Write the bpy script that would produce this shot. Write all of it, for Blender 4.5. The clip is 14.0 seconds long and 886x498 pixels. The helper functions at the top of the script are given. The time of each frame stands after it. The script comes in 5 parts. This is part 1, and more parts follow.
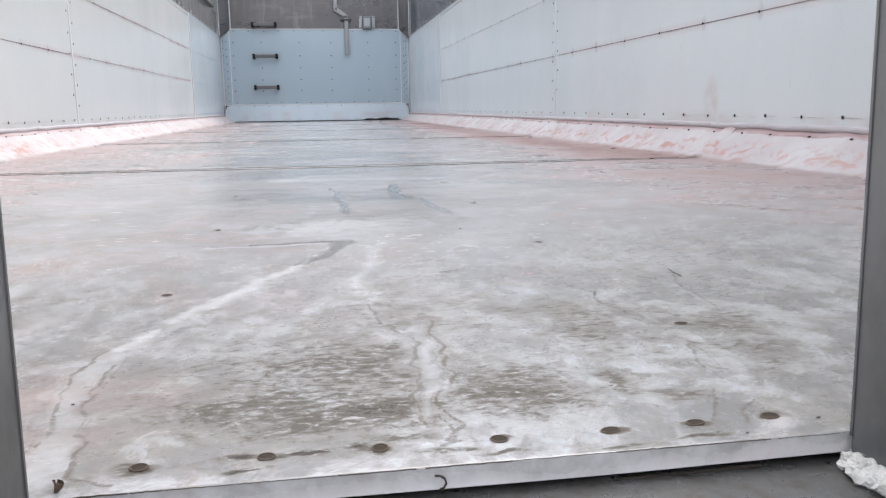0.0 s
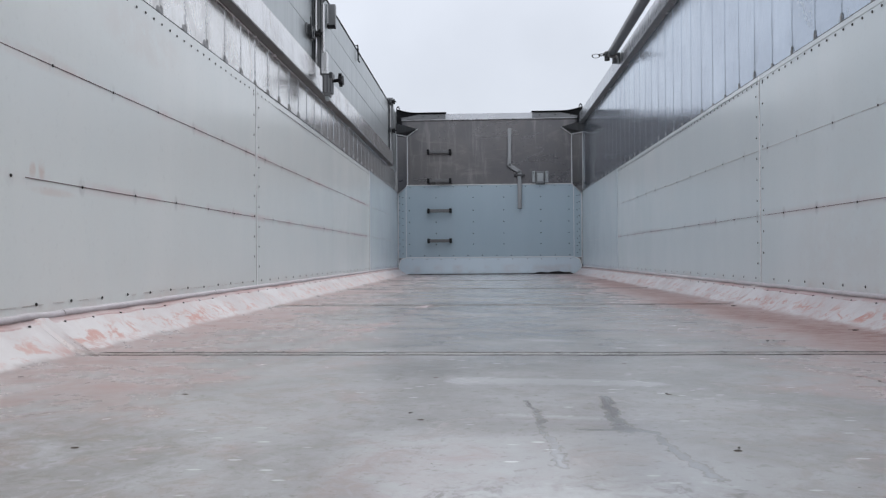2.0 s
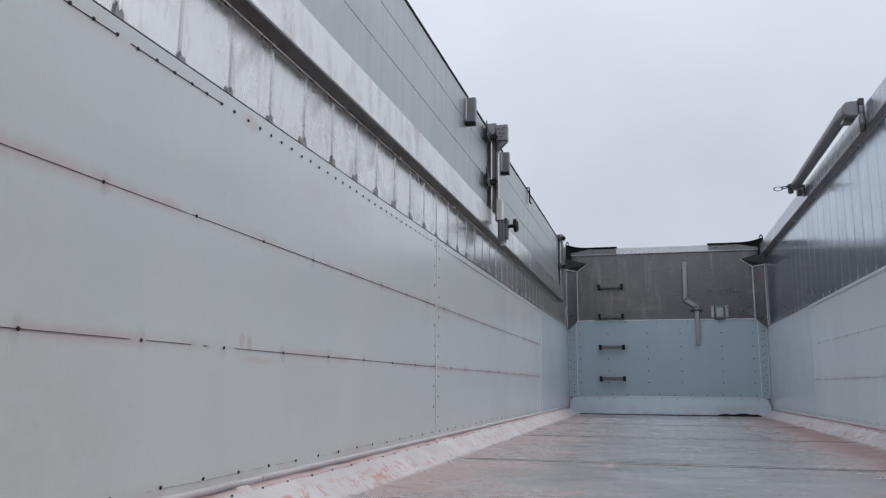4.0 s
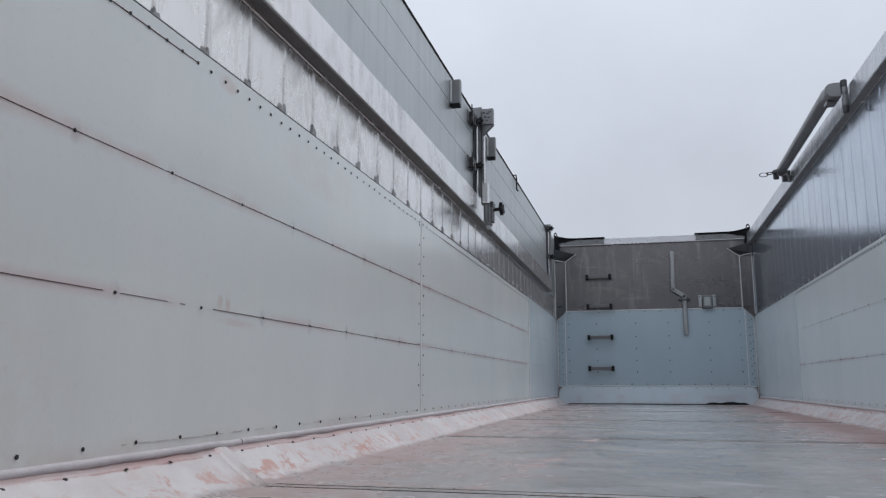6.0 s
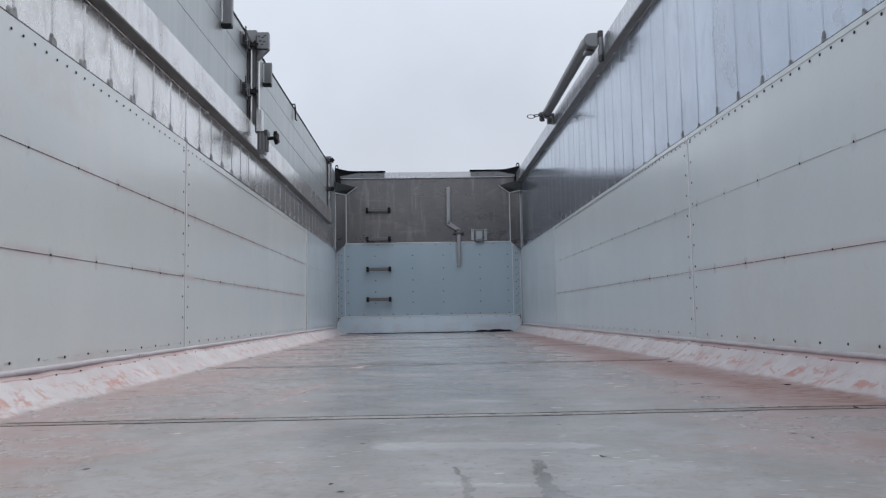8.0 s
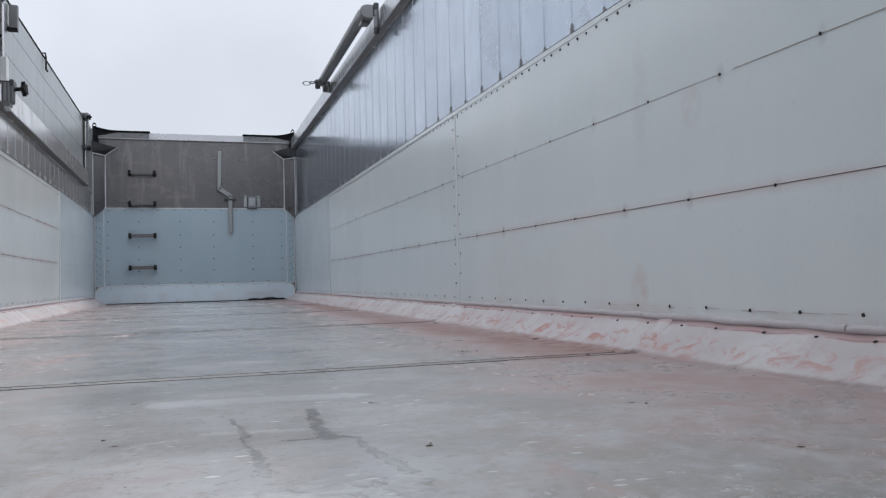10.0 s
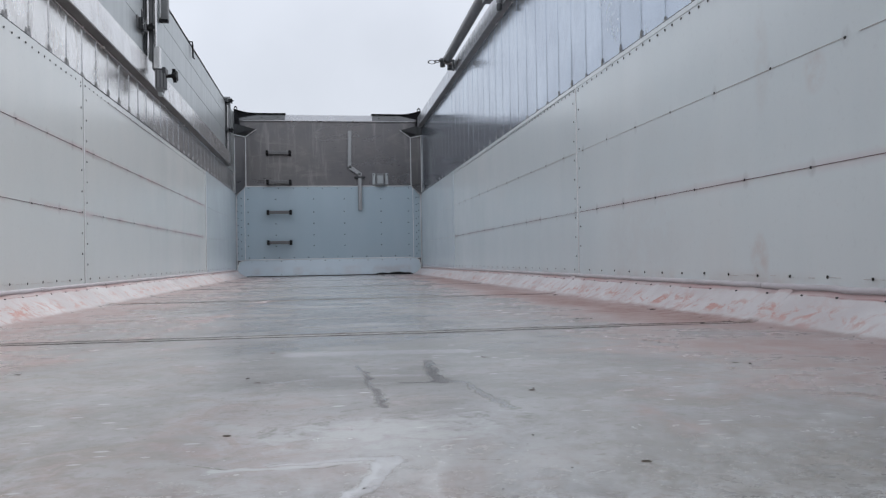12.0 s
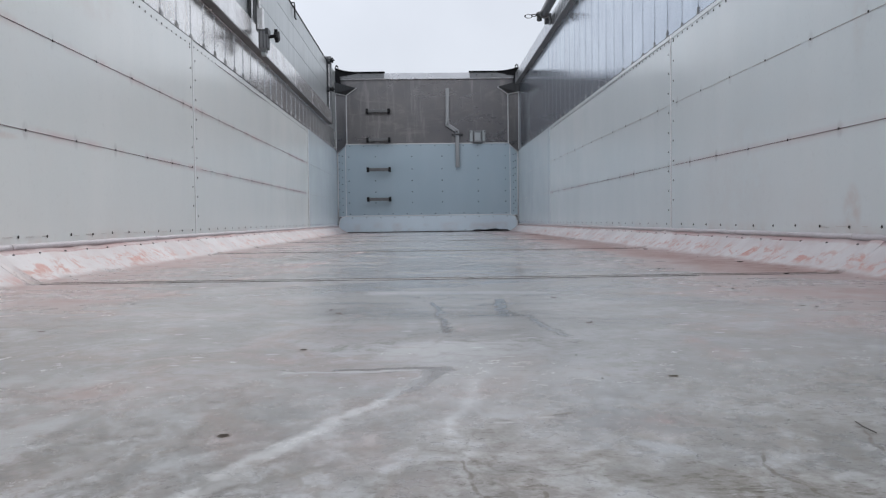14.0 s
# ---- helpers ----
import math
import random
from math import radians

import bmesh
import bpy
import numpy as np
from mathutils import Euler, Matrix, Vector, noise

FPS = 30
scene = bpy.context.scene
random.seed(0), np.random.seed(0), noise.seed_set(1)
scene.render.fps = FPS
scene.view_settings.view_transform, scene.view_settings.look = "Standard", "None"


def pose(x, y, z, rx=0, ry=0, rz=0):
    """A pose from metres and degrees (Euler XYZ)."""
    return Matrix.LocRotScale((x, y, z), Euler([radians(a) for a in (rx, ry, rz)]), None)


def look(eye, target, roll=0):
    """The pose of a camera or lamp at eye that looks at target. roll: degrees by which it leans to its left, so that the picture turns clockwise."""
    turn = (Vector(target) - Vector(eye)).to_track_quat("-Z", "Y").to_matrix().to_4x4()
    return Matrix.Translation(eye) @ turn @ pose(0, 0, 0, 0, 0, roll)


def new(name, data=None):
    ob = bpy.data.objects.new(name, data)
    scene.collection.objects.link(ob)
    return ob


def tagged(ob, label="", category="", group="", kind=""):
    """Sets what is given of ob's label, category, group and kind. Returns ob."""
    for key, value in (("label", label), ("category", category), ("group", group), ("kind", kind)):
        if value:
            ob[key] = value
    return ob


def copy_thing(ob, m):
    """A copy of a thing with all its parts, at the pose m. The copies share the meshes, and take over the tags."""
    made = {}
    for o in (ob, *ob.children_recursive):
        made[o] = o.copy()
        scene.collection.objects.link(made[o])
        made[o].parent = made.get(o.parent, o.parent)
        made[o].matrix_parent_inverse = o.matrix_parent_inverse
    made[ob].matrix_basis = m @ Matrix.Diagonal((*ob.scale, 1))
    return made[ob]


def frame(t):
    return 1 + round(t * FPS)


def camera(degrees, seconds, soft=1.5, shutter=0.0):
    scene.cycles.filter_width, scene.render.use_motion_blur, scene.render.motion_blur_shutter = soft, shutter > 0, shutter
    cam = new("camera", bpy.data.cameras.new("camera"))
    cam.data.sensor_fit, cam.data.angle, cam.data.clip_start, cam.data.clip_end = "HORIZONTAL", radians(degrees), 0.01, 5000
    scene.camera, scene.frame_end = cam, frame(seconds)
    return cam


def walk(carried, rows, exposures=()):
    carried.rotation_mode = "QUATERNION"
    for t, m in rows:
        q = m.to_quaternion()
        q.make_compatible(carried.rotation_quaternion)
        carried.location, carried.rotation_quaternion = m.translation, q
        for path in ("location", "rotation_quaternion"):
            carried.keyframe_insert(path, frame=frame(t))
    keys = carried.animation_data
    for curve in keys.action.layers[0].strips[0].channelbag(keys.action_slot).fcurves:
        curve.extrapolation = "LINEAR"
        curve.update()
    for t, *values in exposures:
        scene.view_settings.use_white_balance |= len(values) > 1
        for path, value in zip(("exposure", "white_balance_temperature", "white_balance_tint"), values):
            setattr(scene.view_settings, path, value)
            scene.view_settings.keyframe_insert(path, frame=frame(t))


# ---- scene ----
cam = camera(58.7, 14.0, soft=1.3)
PATH = [
    (0, (-0.05, -0.345, 0.16), (0.256, 1.599, -0.195), -0.8),
    (0.5, (-0.043, -0.236, 0.177), (0.208, 1.734, -0.053), -0.8),
    (1, (-0.047, -0.131, 0.181), (0.109, 1.859, 0.047), -0.6),
    (1.5, (-0.057, -0.05, 0.195), (-0.024, 1.949, 0.138), -0.5),
    (2, (-0.095, -0.005, 0.233), (-0.195, 1.993, 0.252), -0.4),
    (2.5, (-0.137, 0.018, 0.296), (-0.36, 2.003, 0.394), -0.3),
    (3, (-0.16, 0.037, 0.33), (-0.495, 2.0, 0.52), -0.1),
    (3.5, (-0.171, 0.024, 0.347), (-0.6, 1.959, 0.62), 0.1),
    (3.7, (-0.17, 0.015, 0.348), (-0.63, 1.938, 0.65), 0.3),
    (4.75, (-0.166, 0.03, 0.297), (-0.723, 1.911, 0.685), 0.15),
    (5.8, (-0.156, 0.048, 0.245), (-0.665, 1.949, 0.599), -0.0),
    (6, (-0.143, 0.045, 0.244), (-0.623, 1.957, 0.582), -0.0),
    (6.5, (-0.105, 0.046, 0.238), (-0.484, 1.987, 0.532), -0.3),
    (7, (-0.078, 0.054, 0.241), (-0.329, 2.023, 0.487), -0.5),
    (7.5, (-0.068, 0.057, 0.241), (-0.176, 2.043, 0.444), -0.8),
    (8, (-0.07, 0.045, 0.233), (-0.02, 2.037, 0.398), -1.0),
    (8.5, (-0.064, 0.026, 0.233), (0.156, 2.01, 0.366), -1.2),
    (9, (-0.072, 0.01, 0.229), (0.323, 1.968, 0.336), -1.4),
    (9.2, (-0.075, 0.001, 0.226), (0.385, 1.943, 0.324), -1.45),
    (10.25, (-0.086, -0.048, 0.211), (0.532, 1.853, 0.281), -1.35),
    (11.3, (-0.093, -0.104, 0.194), (0.387, 1.837, 0.235), -1.1),
    (11.5, (-0.089, -0.109, 0.191), (0.34, 1.844, 0.227), -1.0),
    (12, (-0.079, -0.13, 0.186), (0.218, 1.847, 0.212), -1.0),
    (12.5, (-0.071, -0.15, 0.185), (0.115, 1.841, 0.198), -0.8),
    (13, (-0.067, -0.148, 0.188), (0.042, 1.849, 0.182), -0.7),
    (13.5, (-0.053, -0.169, 0.178), (0.01, 1.83, 0.144), -0.7),
    (14, (-0.035, -0.213, 0.156), (0.007, 1.786, 0.082), -0.7),
]
EXPOSURES = [(0.0, 0.9, 6750, 12), (0.5, 0.42, 6600, 11), (1.0, 0.3, 6520, 10), (1.5, 0.2, 6500, 10), (2.5, 0.03, 6560, 10), (3.5, -0.13, 6470, 10), (6.0, -0.22, 6430, 10), (6.5, -0.19, 6430, 10), (7.5, -0.12, 6430, 10), (9.0, 0.03, 6500, 10), (11.5, 0.1, 6540, 10), (12.5, 0.06, 6560, 10), (13.0, 0.07, 6570, 10), (14.0, 0.16, 6580, 10)]
walk(cam, [(t, look(eye, target, roll)) for t, eye, target, roll in PATH], EXPOSURES)

# ---- light ----
world = bpy.data.worlds.new("overcast_sky")
scene.world = world
world.use_nodes = True
wn, wl = world.node_tree.nodes, world.node_tree.links
wn.clear()
w_out = wn.new("ShaderNodeOutputWorld")
w_bg = wn.new("ShaderNodeBackground")
w_sky = wn.new("ShaderNodeTexSky")
w_sky.sky_type = 'NISHITA'
w_sky.sun_disc = False
w_sky.sun_elevation, w_sky.sun_rotation = radians(55), radians(0)
w_tc = wn.new("ShaderNodeTexCoord")
w_sep = wn.new("ShaderNodeSeparateXYZ")
w_grad = wn.new("ShaderNodeMapRange")          # cloud deck: brighter towards the zenith
w_grad.interpolation_type = 'SMOOTHSTEP'
w_grad.inputs["From Min"].default_value, w_grad.inputs["From Max"].default_value = 0.1, 1.0
w_grad.inputs["To Min"].default_value, w_grad.inputs["To Max"].default_value = 7.8, 13.2
w_noise = wn.new("ShaderNodeTexNoise")
w_noise.inputs["Scale"].default_value, w_noise.inputs["Detail"].default_value = 2.4, 6.0
w_nr = wn.new("ShaderNodeMapRange")
w_nr.inputs["From Min"].default_value, w_nr.inputs["From Max"].default_value = 0.3, 0.7
w_nr.inputs["To Min"].default_value, w_nr.inputs["To Max"].default_value = 0.84, 1.05
w_mul = wn.new("ShaderNodeMath")
w_mul.operation = 'MULTIPLY'
w_col = wn.new("ShaderNodeMix")
w_col.data_type, w_col.blend_type = 'RGBA', 'MULTIPLY'
w_col.inputs["Factor"].default_value = 1.0
w_col.inputs["B"].default_value = (0.93, 0.985, 1.09, 1)
w_mix = wn.new("ShaderNodeMix")
w_mix.data_type = 'RGBA'
w_mix.inputs["Factor"].default_value = 0.9
w_bg.inputs["Strength"].default_value = 0.1
wl.new(w_tc.outputs["Generated"], w_sep.inputs[0])
wl.new(w_sep.outputs["Z"], w_grad.inputs["Value"])
wl.new(w_tc.outputs["Generated"], w_noise.inputs["Vector"])
wl.new(w_noise.outputs["Fac"], w_nr.inputs["Value"])
wl.new(w_grad.outputs[0], w_mul.inputs[0])
wl.new(w_nr.outputs[0], w_mul.inputs[1])
wl.new(w_mul.outputs[0], w_col.inputs["A"])
wl.new(w_sky.outputs[0], w_mix.inputs["A"])
wl.new(w_col.outputs["Result"], w_mix.inputs["B"])
wl.new(w_mix.outputs["Result"], w_bg.inputs["Color"])
wl.new(w_bg.outputs[0], w_out.inputs[0])

sun = new("sun", bpy.data.lights.new("sun", 'SUN'))
sun.data.energy, sun.data.angle, sun.data.color = 1.3, radians(40), (1.0, 0.975, 0.95)
sun.matrix_world = look((0, 0, 10), (-0.29, -0.51, 9.19))

# ---- main sizes, metres ----
HALF = 1.19                 # inner half width, liner to liner
FRONT = 10.2                # front wall liner
LINER_TOP = (1.07, 1.057)   # left, right
FOOT = 1.06                 # where the flat floor turns up
LEFT_TOP, RIGHT_TOP = 1.32, 1.913


# ---- materials ----
class Mat:
    """A node material and a few shorthands for wiring it."""

    def __init__(self, name):
        self.m = bpy.data.materials.new(name)
        self.m.use_nodes = True
        self.n, self.l = self.m.node_tree.nodes, self.m.node_tree.links
        self.b = self.n["Principled BSDF"]
        self.pos = self.n.new("ShaderNodeNewGeometry").outputs["Position"]

    def put(self, slot, value):
        if isinstance(value, bpy.types.NodeSocket):
            self.l.new(value, slot)
        elif isinstance(value, (tuple, list)) and len(value) == 3 and slot.type == 'RGBA':
            slot.default_value = (*value, 1)
        else:
            slot.default_value = value

    def bsdf(self, **kw):
        names = dict(color="Base Color", rough="Roughness", metal="Metallic", normal="Normal", spec="Specular IOR Level", coat="Coat Weight", coat_rough="Coat Roughness")
        for k, v in kw.items():
            self.put(self.b.inputs[names[k]], v)
        return self.m

    def stretch(self, sx, sy, sz, source=None):
        q = self.n.new("ShaderNodeVectorMath")
        q.operation = 'MULTIPLY'
        self.l.new(source or self.pos, q.inputs[0])
        q.inputs[1].default_value = (sx, sy, sz)
        return q.outputs[0]

    def noise(self, scale, detail=4.0, rough=0.55, vec=None, distort=0.0):
        q = self.n.new("ShaderNodeTexNoise")
        self.l.new(vec or self.pos, q.inputs["Vector"])
        q.inputs["Scale"].default_value, q.inputs["Detail"].default_value = scale, detail
        q.inputs["Roughness"].default_value, q.inputs["Distortion"].default_value = rough, distort
        return q.outputs["Fac"]

    def voronoi(self, scale, vec=None):
        q = self.n.new("ShaderNodeTexVoronoi")
        self.l.new(vec or self.pos, q.inputs["Vector"])
        q.inputs["Scale"].default_value = scale
        return q.outputs["Distance"]

    def ramp(self, v, a, b, lo=0.0, hi=1.0):
        q = self.n.new("ShaderNodeMapRange")
        q.interpolation_type = 'SMOOTHSTEP'
        self.put(q.inputs["Value"], v)
        for k, x in zip(("From Min", "From Max", "To Min", "To Max"), (a, b, lo, hi)):
            q.inputs[k].default_value = x
        return q.outputs[0]

    def math(self, op, a, b=0.0, c=0.0):
        q = self.n.new("ShaderNodeMath")
        q.operation = op
        self.put(q.inputs[0], a), self.put(q.inputs[1], b), self.put(q.inputs[2], c)
        return q.outputs[0]

    def mix(self, f, a, b, blend='MIX'):
        q = self.n.new("ShaderNodeMix")
        q.data_type, q.blend_type = 'RGBA', blend
        self.put(q.inputs["Factor"], f), self.put(q.inputs["A"], a), self.put(q.inputs["B"], b)
        return q.outputs["Result"]

    def attr(self, name):
        q = self.n.new("ShaderNodeAttribute")
        q.attribute_name = name
        return q.outputs["Fac"]

    def xyz(self):
        q = self.n.new("ShaderNodeSeparateXYZ")
        self.l.new(self.pos, q.inputs[0])
        return q.outputs

    def rand(self):
        return self.n.new("ShaderNodeObjectInfo").outputs["Random"]

    def bump(self, h, strength, dist):
        q = self.n.new("ShaderNodeBump")
        q.inputs["Strength"].default_value, q.inputs["Distance"].default_value = strength, dist
        self.put(q.inputs["Height"], h)
        return q.outputs[0]


def wall_liner(name, lines=(), tint=(1, 1, 1), smudges=(), halo=0.25, grease=()):
    """Off-white plastic sheet: faint vertical wash marks, smudges, red dust beside the scored lines and at the foot."""
    k = Mat(name)
    wash = k.noise(1.6, 5, 0.6, k.stretch(2.0, 2.0, 0.5))
    blot = k.noise(1.3, 4, 0.6)
    fine = k.noise(60, 3, 0.6)
    c = k.mix(k.ramp(wash, 0.35, 0.7), (0.712, 0.757, 0.758), (0.745, 0.78, 0.778))
    c = k.mix(k.ramp(blot, 0.5, 0.8, 0, 0.3), c, (0.70, 0.69, 0.665))
    c = k.mix(k.ramp(fine, 0.55, 0.8, 0, 0.12), c, (0.45, 0.45, 0.45))
    z = k.xyz()["Z"]
    patch = k.noise(2.1, 5, 0.65)
    for h in lines:
        d = k.math('ABSOLUTE', k.math('SUBTRACT', z, h))
        near = k.math('MULTIPLY', k.ramp(d, 0.0, 0.026, 1, 0), k.ramp(patch, 0.36, 0.58))
        c = k.mix(k.math('MULTIPLY', near, halo), c, (0.64, 0.38, 0.40))
    y = k.xyz()["Y"]
    for sy, sz, ry, rz, amount in smudges:
        dy, dz = k.math('DIVIDE', k.math('SUBTRACT', y, sy), ry), k.math('DIVIDE', k.math('SUBTRACT', z, sz), rz)
        d = k.math('ADD', k.math('MULTIPLY', dy, dy), k.math('MULTIPLY', dz, dz))
        m = k.math('MULTIPLY', k.ramp(d, 0.0, 1.0, 1, 0), k.ramp(k.noise(14, 5, 0.65), 0.3, 0.6))
        c = k.mix(k.math('MULTIPLY', m, amount), c, (0.60, 0.42, 0.37))
    # grey grease rubbed round the screws, drawn out up and down
    for sy, sz in grease:
        dy = k.math('SUBTRACT', k.math('FLOORED_MODULO', k.math('SUBTRACT', y, sy - 0.165), 0.33), 0.165)
        dy, dz = k.math('DIVIDE', dy, 0.022), k.math('DIVIDE', k.math('SUBTRACT', z, sz), 0.034)
        d = k.math('ADD', k.math('MULTIPLY', dy, dy), k.math('MULTIPLY', dz, dz))
        m = k.math('MULTIPLY', k.ramp(d, 0.0, 1.0, 1, 0), k.ramp(k.noise(19, 5, 0.68, k.stretch(1, 1, 0.5)), 0.36, 0.66, 0.1, 1.0))
        c = k.mix(k.math('MULTIPLY', m, 0.34), c, (0.33, 0.31, 0.32))
    low = k.math('MULTIPLY', k.ramp(z, 0.09, 0.15, 1, 0), k.ramp(k.noise(5, 5, 0.65), 0.4, 0.7))
    c = k.mix(k.math('MULTIPLY', low, 0.35), c, (0.60, 0.40, 0.35))
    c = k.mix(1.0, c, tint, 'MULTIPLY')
    return k.bsdf(color=c, rough=k.ramp(blot, 0.3, 0.8, 0.16, 0.26), spec=0.85, normal=k.bump(k.noise(2.2, 2), 0.12, 0.02))


def floor_liner():
    """Scuffed pale plastic floor sheet with dried flow marks, brown grit, rust-red dust, wet film and a painted sheen.
    """
    k = Mat("floor_liner")
    cloud = k.noise(2.2, 7, 0.62, distort=0.6)
    mid = k.noise(9, 8, 0.66, distort=0.8)
    fine = k.noise(60, 7, 0.72, distort=0.3)
    grain = k.noise(330, 2, 0.6, k.stretch(0.7, 1, 1))
    sheen = k.attr("sheen")
    soil = k.attr("soil")
    near = k.ramp(soil, 0.36, 0.8, 0.45, 1.0)
    c = k.mix(k.math('ADD', k.math('MULTIPLY', k.math('SUBTRACT', k.ramp(cloud, 0.36, 0.64), 0.55), near), 0.55), (0.272, 0.256, 0.252), (0.436, 0.427, 0.425))
    smear = k.noise(5.5, 7, 0.68, k.stretch(1.2, 0.8, 1), 1.0)
    c = k.mix(k.math('MULTIPLY', k.ramp(smear, 0.52, 0.68, 0, 0.5), near), c, (0.27, 0.235, 0.225))
    c = k.mix(k.math('MULTIPLY', k.ramp(smear, 0.46, 0.32, 0, 0.4), near), c, (0.50, 0.505, 0.515))
    c = k.mix(k.math('MULTIPLY', k.ramp(mid, 0.49, 0.60), k.math('MULTIPLY', soil, 0.85)), c, (0.225, 0.208, 0.178))
    brush = k.noise(28, 6, 0.7, k.stretch(1.0, 0.85, 1), 0.8)
    c = k.mix(k.math('MULTIPLY', k.ramp(brush, 0.53, 0.63), k.math('MULTIPLY', soil, 0.6)), c, (0.20, 0.185, 0.165))
    c = k.mix(k.math('MULTIPLY', k.ramp(brush, 0.46, 0.37), k.math('MULTIPLY', soil, 0.5)), c, (0.465, 0.472, 0.478))
    c = k.mix(k.math('MULTIPLY', k.ramp(mid, 0.48, 0.34), k.math('MULTIPLY', soil, 0.6)), c, (0.44, 0.447, 0.452))
    mottle = k.noise(15, 8, 0.7, k.stretch(1, 0.8, 1), 0.9)
    curdle = k.noise(38, 6, 0.7, k.stretch(1, 0.8, 1), 0.6)
    both = k.math('ADD', k.math('MULTIPLY', mottle, 0.6), k.math('MULTIPLY', curdle, 0.4))
    c = k.mix(k.math('MULTIPLY', k.ramp(both, 0.50, 0.43), k.ramp(soil, 0.72, 1.0, 0, 0.7)), c, (0.445, 0.457, 0.472))
    c = k.mix(k.math('MULTIPLY', k.ramp(both, 0.51, 0.58), k.ramp(soil, 0.72, 1.0, 0, 0.72)), c, (0.213, 0.202, 0.178))
    blotch = k.math('ADD', k.math('MULTIPLY', k.noise(11, 7, 0.68, k.stretch(1, 0.75, 1), 1.1), 0.6), k.math('MULTIPLY', curdle, 0.4))
    c = k.mix(k.math('MULTIPLY', k.ramp(soil, 0.80, 1.0, 0, 0.8), k.ramp(blotch, 0.46, 0.56, 0.12, 1.0)), c, k.mix(k.ramp(fine, 0.35, 0.65), (0.205, 0.205, 0.204), (0.14, 0.136, 0.13)))
    c = k.mix(k.math('MULTIPLY', k.ramp(soil, 0.80, 1.0, 0, 0.7), k.ramp(blotch, 0.47, 0.43)), c, (0.435, 0.447, 0.462))
    # reflected sky along the middle, painted as a paler colour
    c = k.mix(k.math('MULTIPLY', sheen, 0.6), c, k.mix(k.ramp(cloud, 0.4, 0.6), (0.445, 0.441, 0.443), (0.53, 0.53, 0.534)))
    c = k.mix(k.ramp(fine, 0.54, 0.68, 0, 0.5), c, (0.20, 0.18, 0.16))
    # rust-red dust
    pink = k.math('ADD', k.attr("pink"), k.math('MULTIPLY', k.math('ADD', k.math('MULTIPLY', k.math('SUBTRACT', k.noise(2.3, 5, 0.62, distort=0.7), 0.5), 1.3), k.math('SUBTRACT', k.noise(9, 6, 0.66, distort=0.8), 0.5)), 1.3))
    c = k.mix(k.ramp(pink, 0.05, 1.05, 0, 0.66), c, (0.44, 0.275, 0.258))
    rust = k.math('MULTIPLY', k.ramp(pink, 0.75, 1.35), k.ramp(k.noise(22, 6, 0.7, k.stretch(0.7, 1.2, 1)), 0.36, 0.6))
    c = k.mix(k.math('MULTIPLY', rust, 0.85), c, (0.235, 0.088, 0.055))
    # brown grit: a soft tan stain, then flecks, then dark grains
    brown = k.math('ADD', k.attr("brown"), k.math('MULTIPLY', k.math('SUBTRACT', k.noise(13, 9, 0.72, k.stretch(0.8, 1, 1), 0.7), 0.5), 1.2))
    brown = k.math('ADD', brown, k.math('MULTIPLY', k.math('SUBTRACT', k.noise(48, 7, 0.72, k.stretch(0.85, 0.9, 1), 0.4), 0.5), 1.5))
    c = k.mix(k.ramp(brown, 0.15, 1.0, 0, 0.62), c, (0.192, 0.184, 0.168))
    fleck = k.noise(190, 6, 0.76, k.stretch(0.5, 1, 1), 0.5)
    clump = k.math('ADD', brown, k.math('MULTIPLY', k.math('SUBTRACT', fleck, 0.5), 3.4))
    c = k.mix(k.ramp(clump, 0.74, 1.36, 0, 0.88), c, (0.07, 0.056, 0.04))
    c = k.mix(k.math('MULTIPLY', k.ramp(fleck, 0.45, 0.34), k.ramp(brown, 0.5, 1.0, 0, 0.8)), c, (0.45, 0.452, 0.455))
    speckle = k.math('ADD', clump, k.math('MULTIPLY', k.math('SUBTRACT', grain, 0.5), 2.0))
    c = k.mix(k.ramp(speckle, 1.6, 1.9, 0, 0.95), c, (0.026, 0.019, 0.012))
    # washed tracks of dried water: paler inside, a thin dirty rim
    track = k.attr("track")
    dried = k.math('ADD', track, k.math('MULTIPLY', k.math('SUBTRACT', k.noise(24, 6, 0.66, distort=0.6), 0.5), k.ramp(track, 0.0, 0.3, 0.0, 1.0)))
    c = k.mix(k.ramp(dried, 0.40, 0.72, 0, 0.5), c, k.mix(k.ramp(fine, 0.36, 0.62), (0.475, 0.477, 0.48), (0.36, 0.355, 0.345)))
    rim = k.math('MULTIPLY', k.ramp(dried, 0.32, 0.40), k.ramp(dried, 0.40, 0.47, 1, 0))
    rim = k.math('MULTIPLY', rim, k.ramp(k.noise(11, 5, 0.7), 0.42, 0.56))
    line = k.math('ADD', k.attr("line"), k.math('MULTIPLY', k.math('SUBTRACT', k.noise(90, 5, 0.72), 0.5), 0.75))
    line = k.math('MULTIPLY', k.ramp(line, 0.74, 0.92), k.ramp(k.noise(22, 4, 0.6), 0.34, 0.46, 0.35, 1.0))
    rim = k.math('MAXIMUM', k.math('MULTIPLY', rim, 0.5), line)
    c = k.mix(k.math('MULTIPLY', rim, 0.8), c, (0.10, 0.08, 0.058))
    # white marks along the flow paths and in bands across the floor
    crust = k.attr("crust")
    crust = k.math('ADD', crust, k.math('MULTIPLY', k.math('SUBTRACT', k.noise(34, 6, 0.68, distort=0.5), 0.5), k.ramp(crust, 0.0, 0.3, 0.0, 0.9)))
    c = k.mix(k.ramp(crust, 0.34, 0.66, 0, 0.7), c, (0.585, 0.592, 0.60))
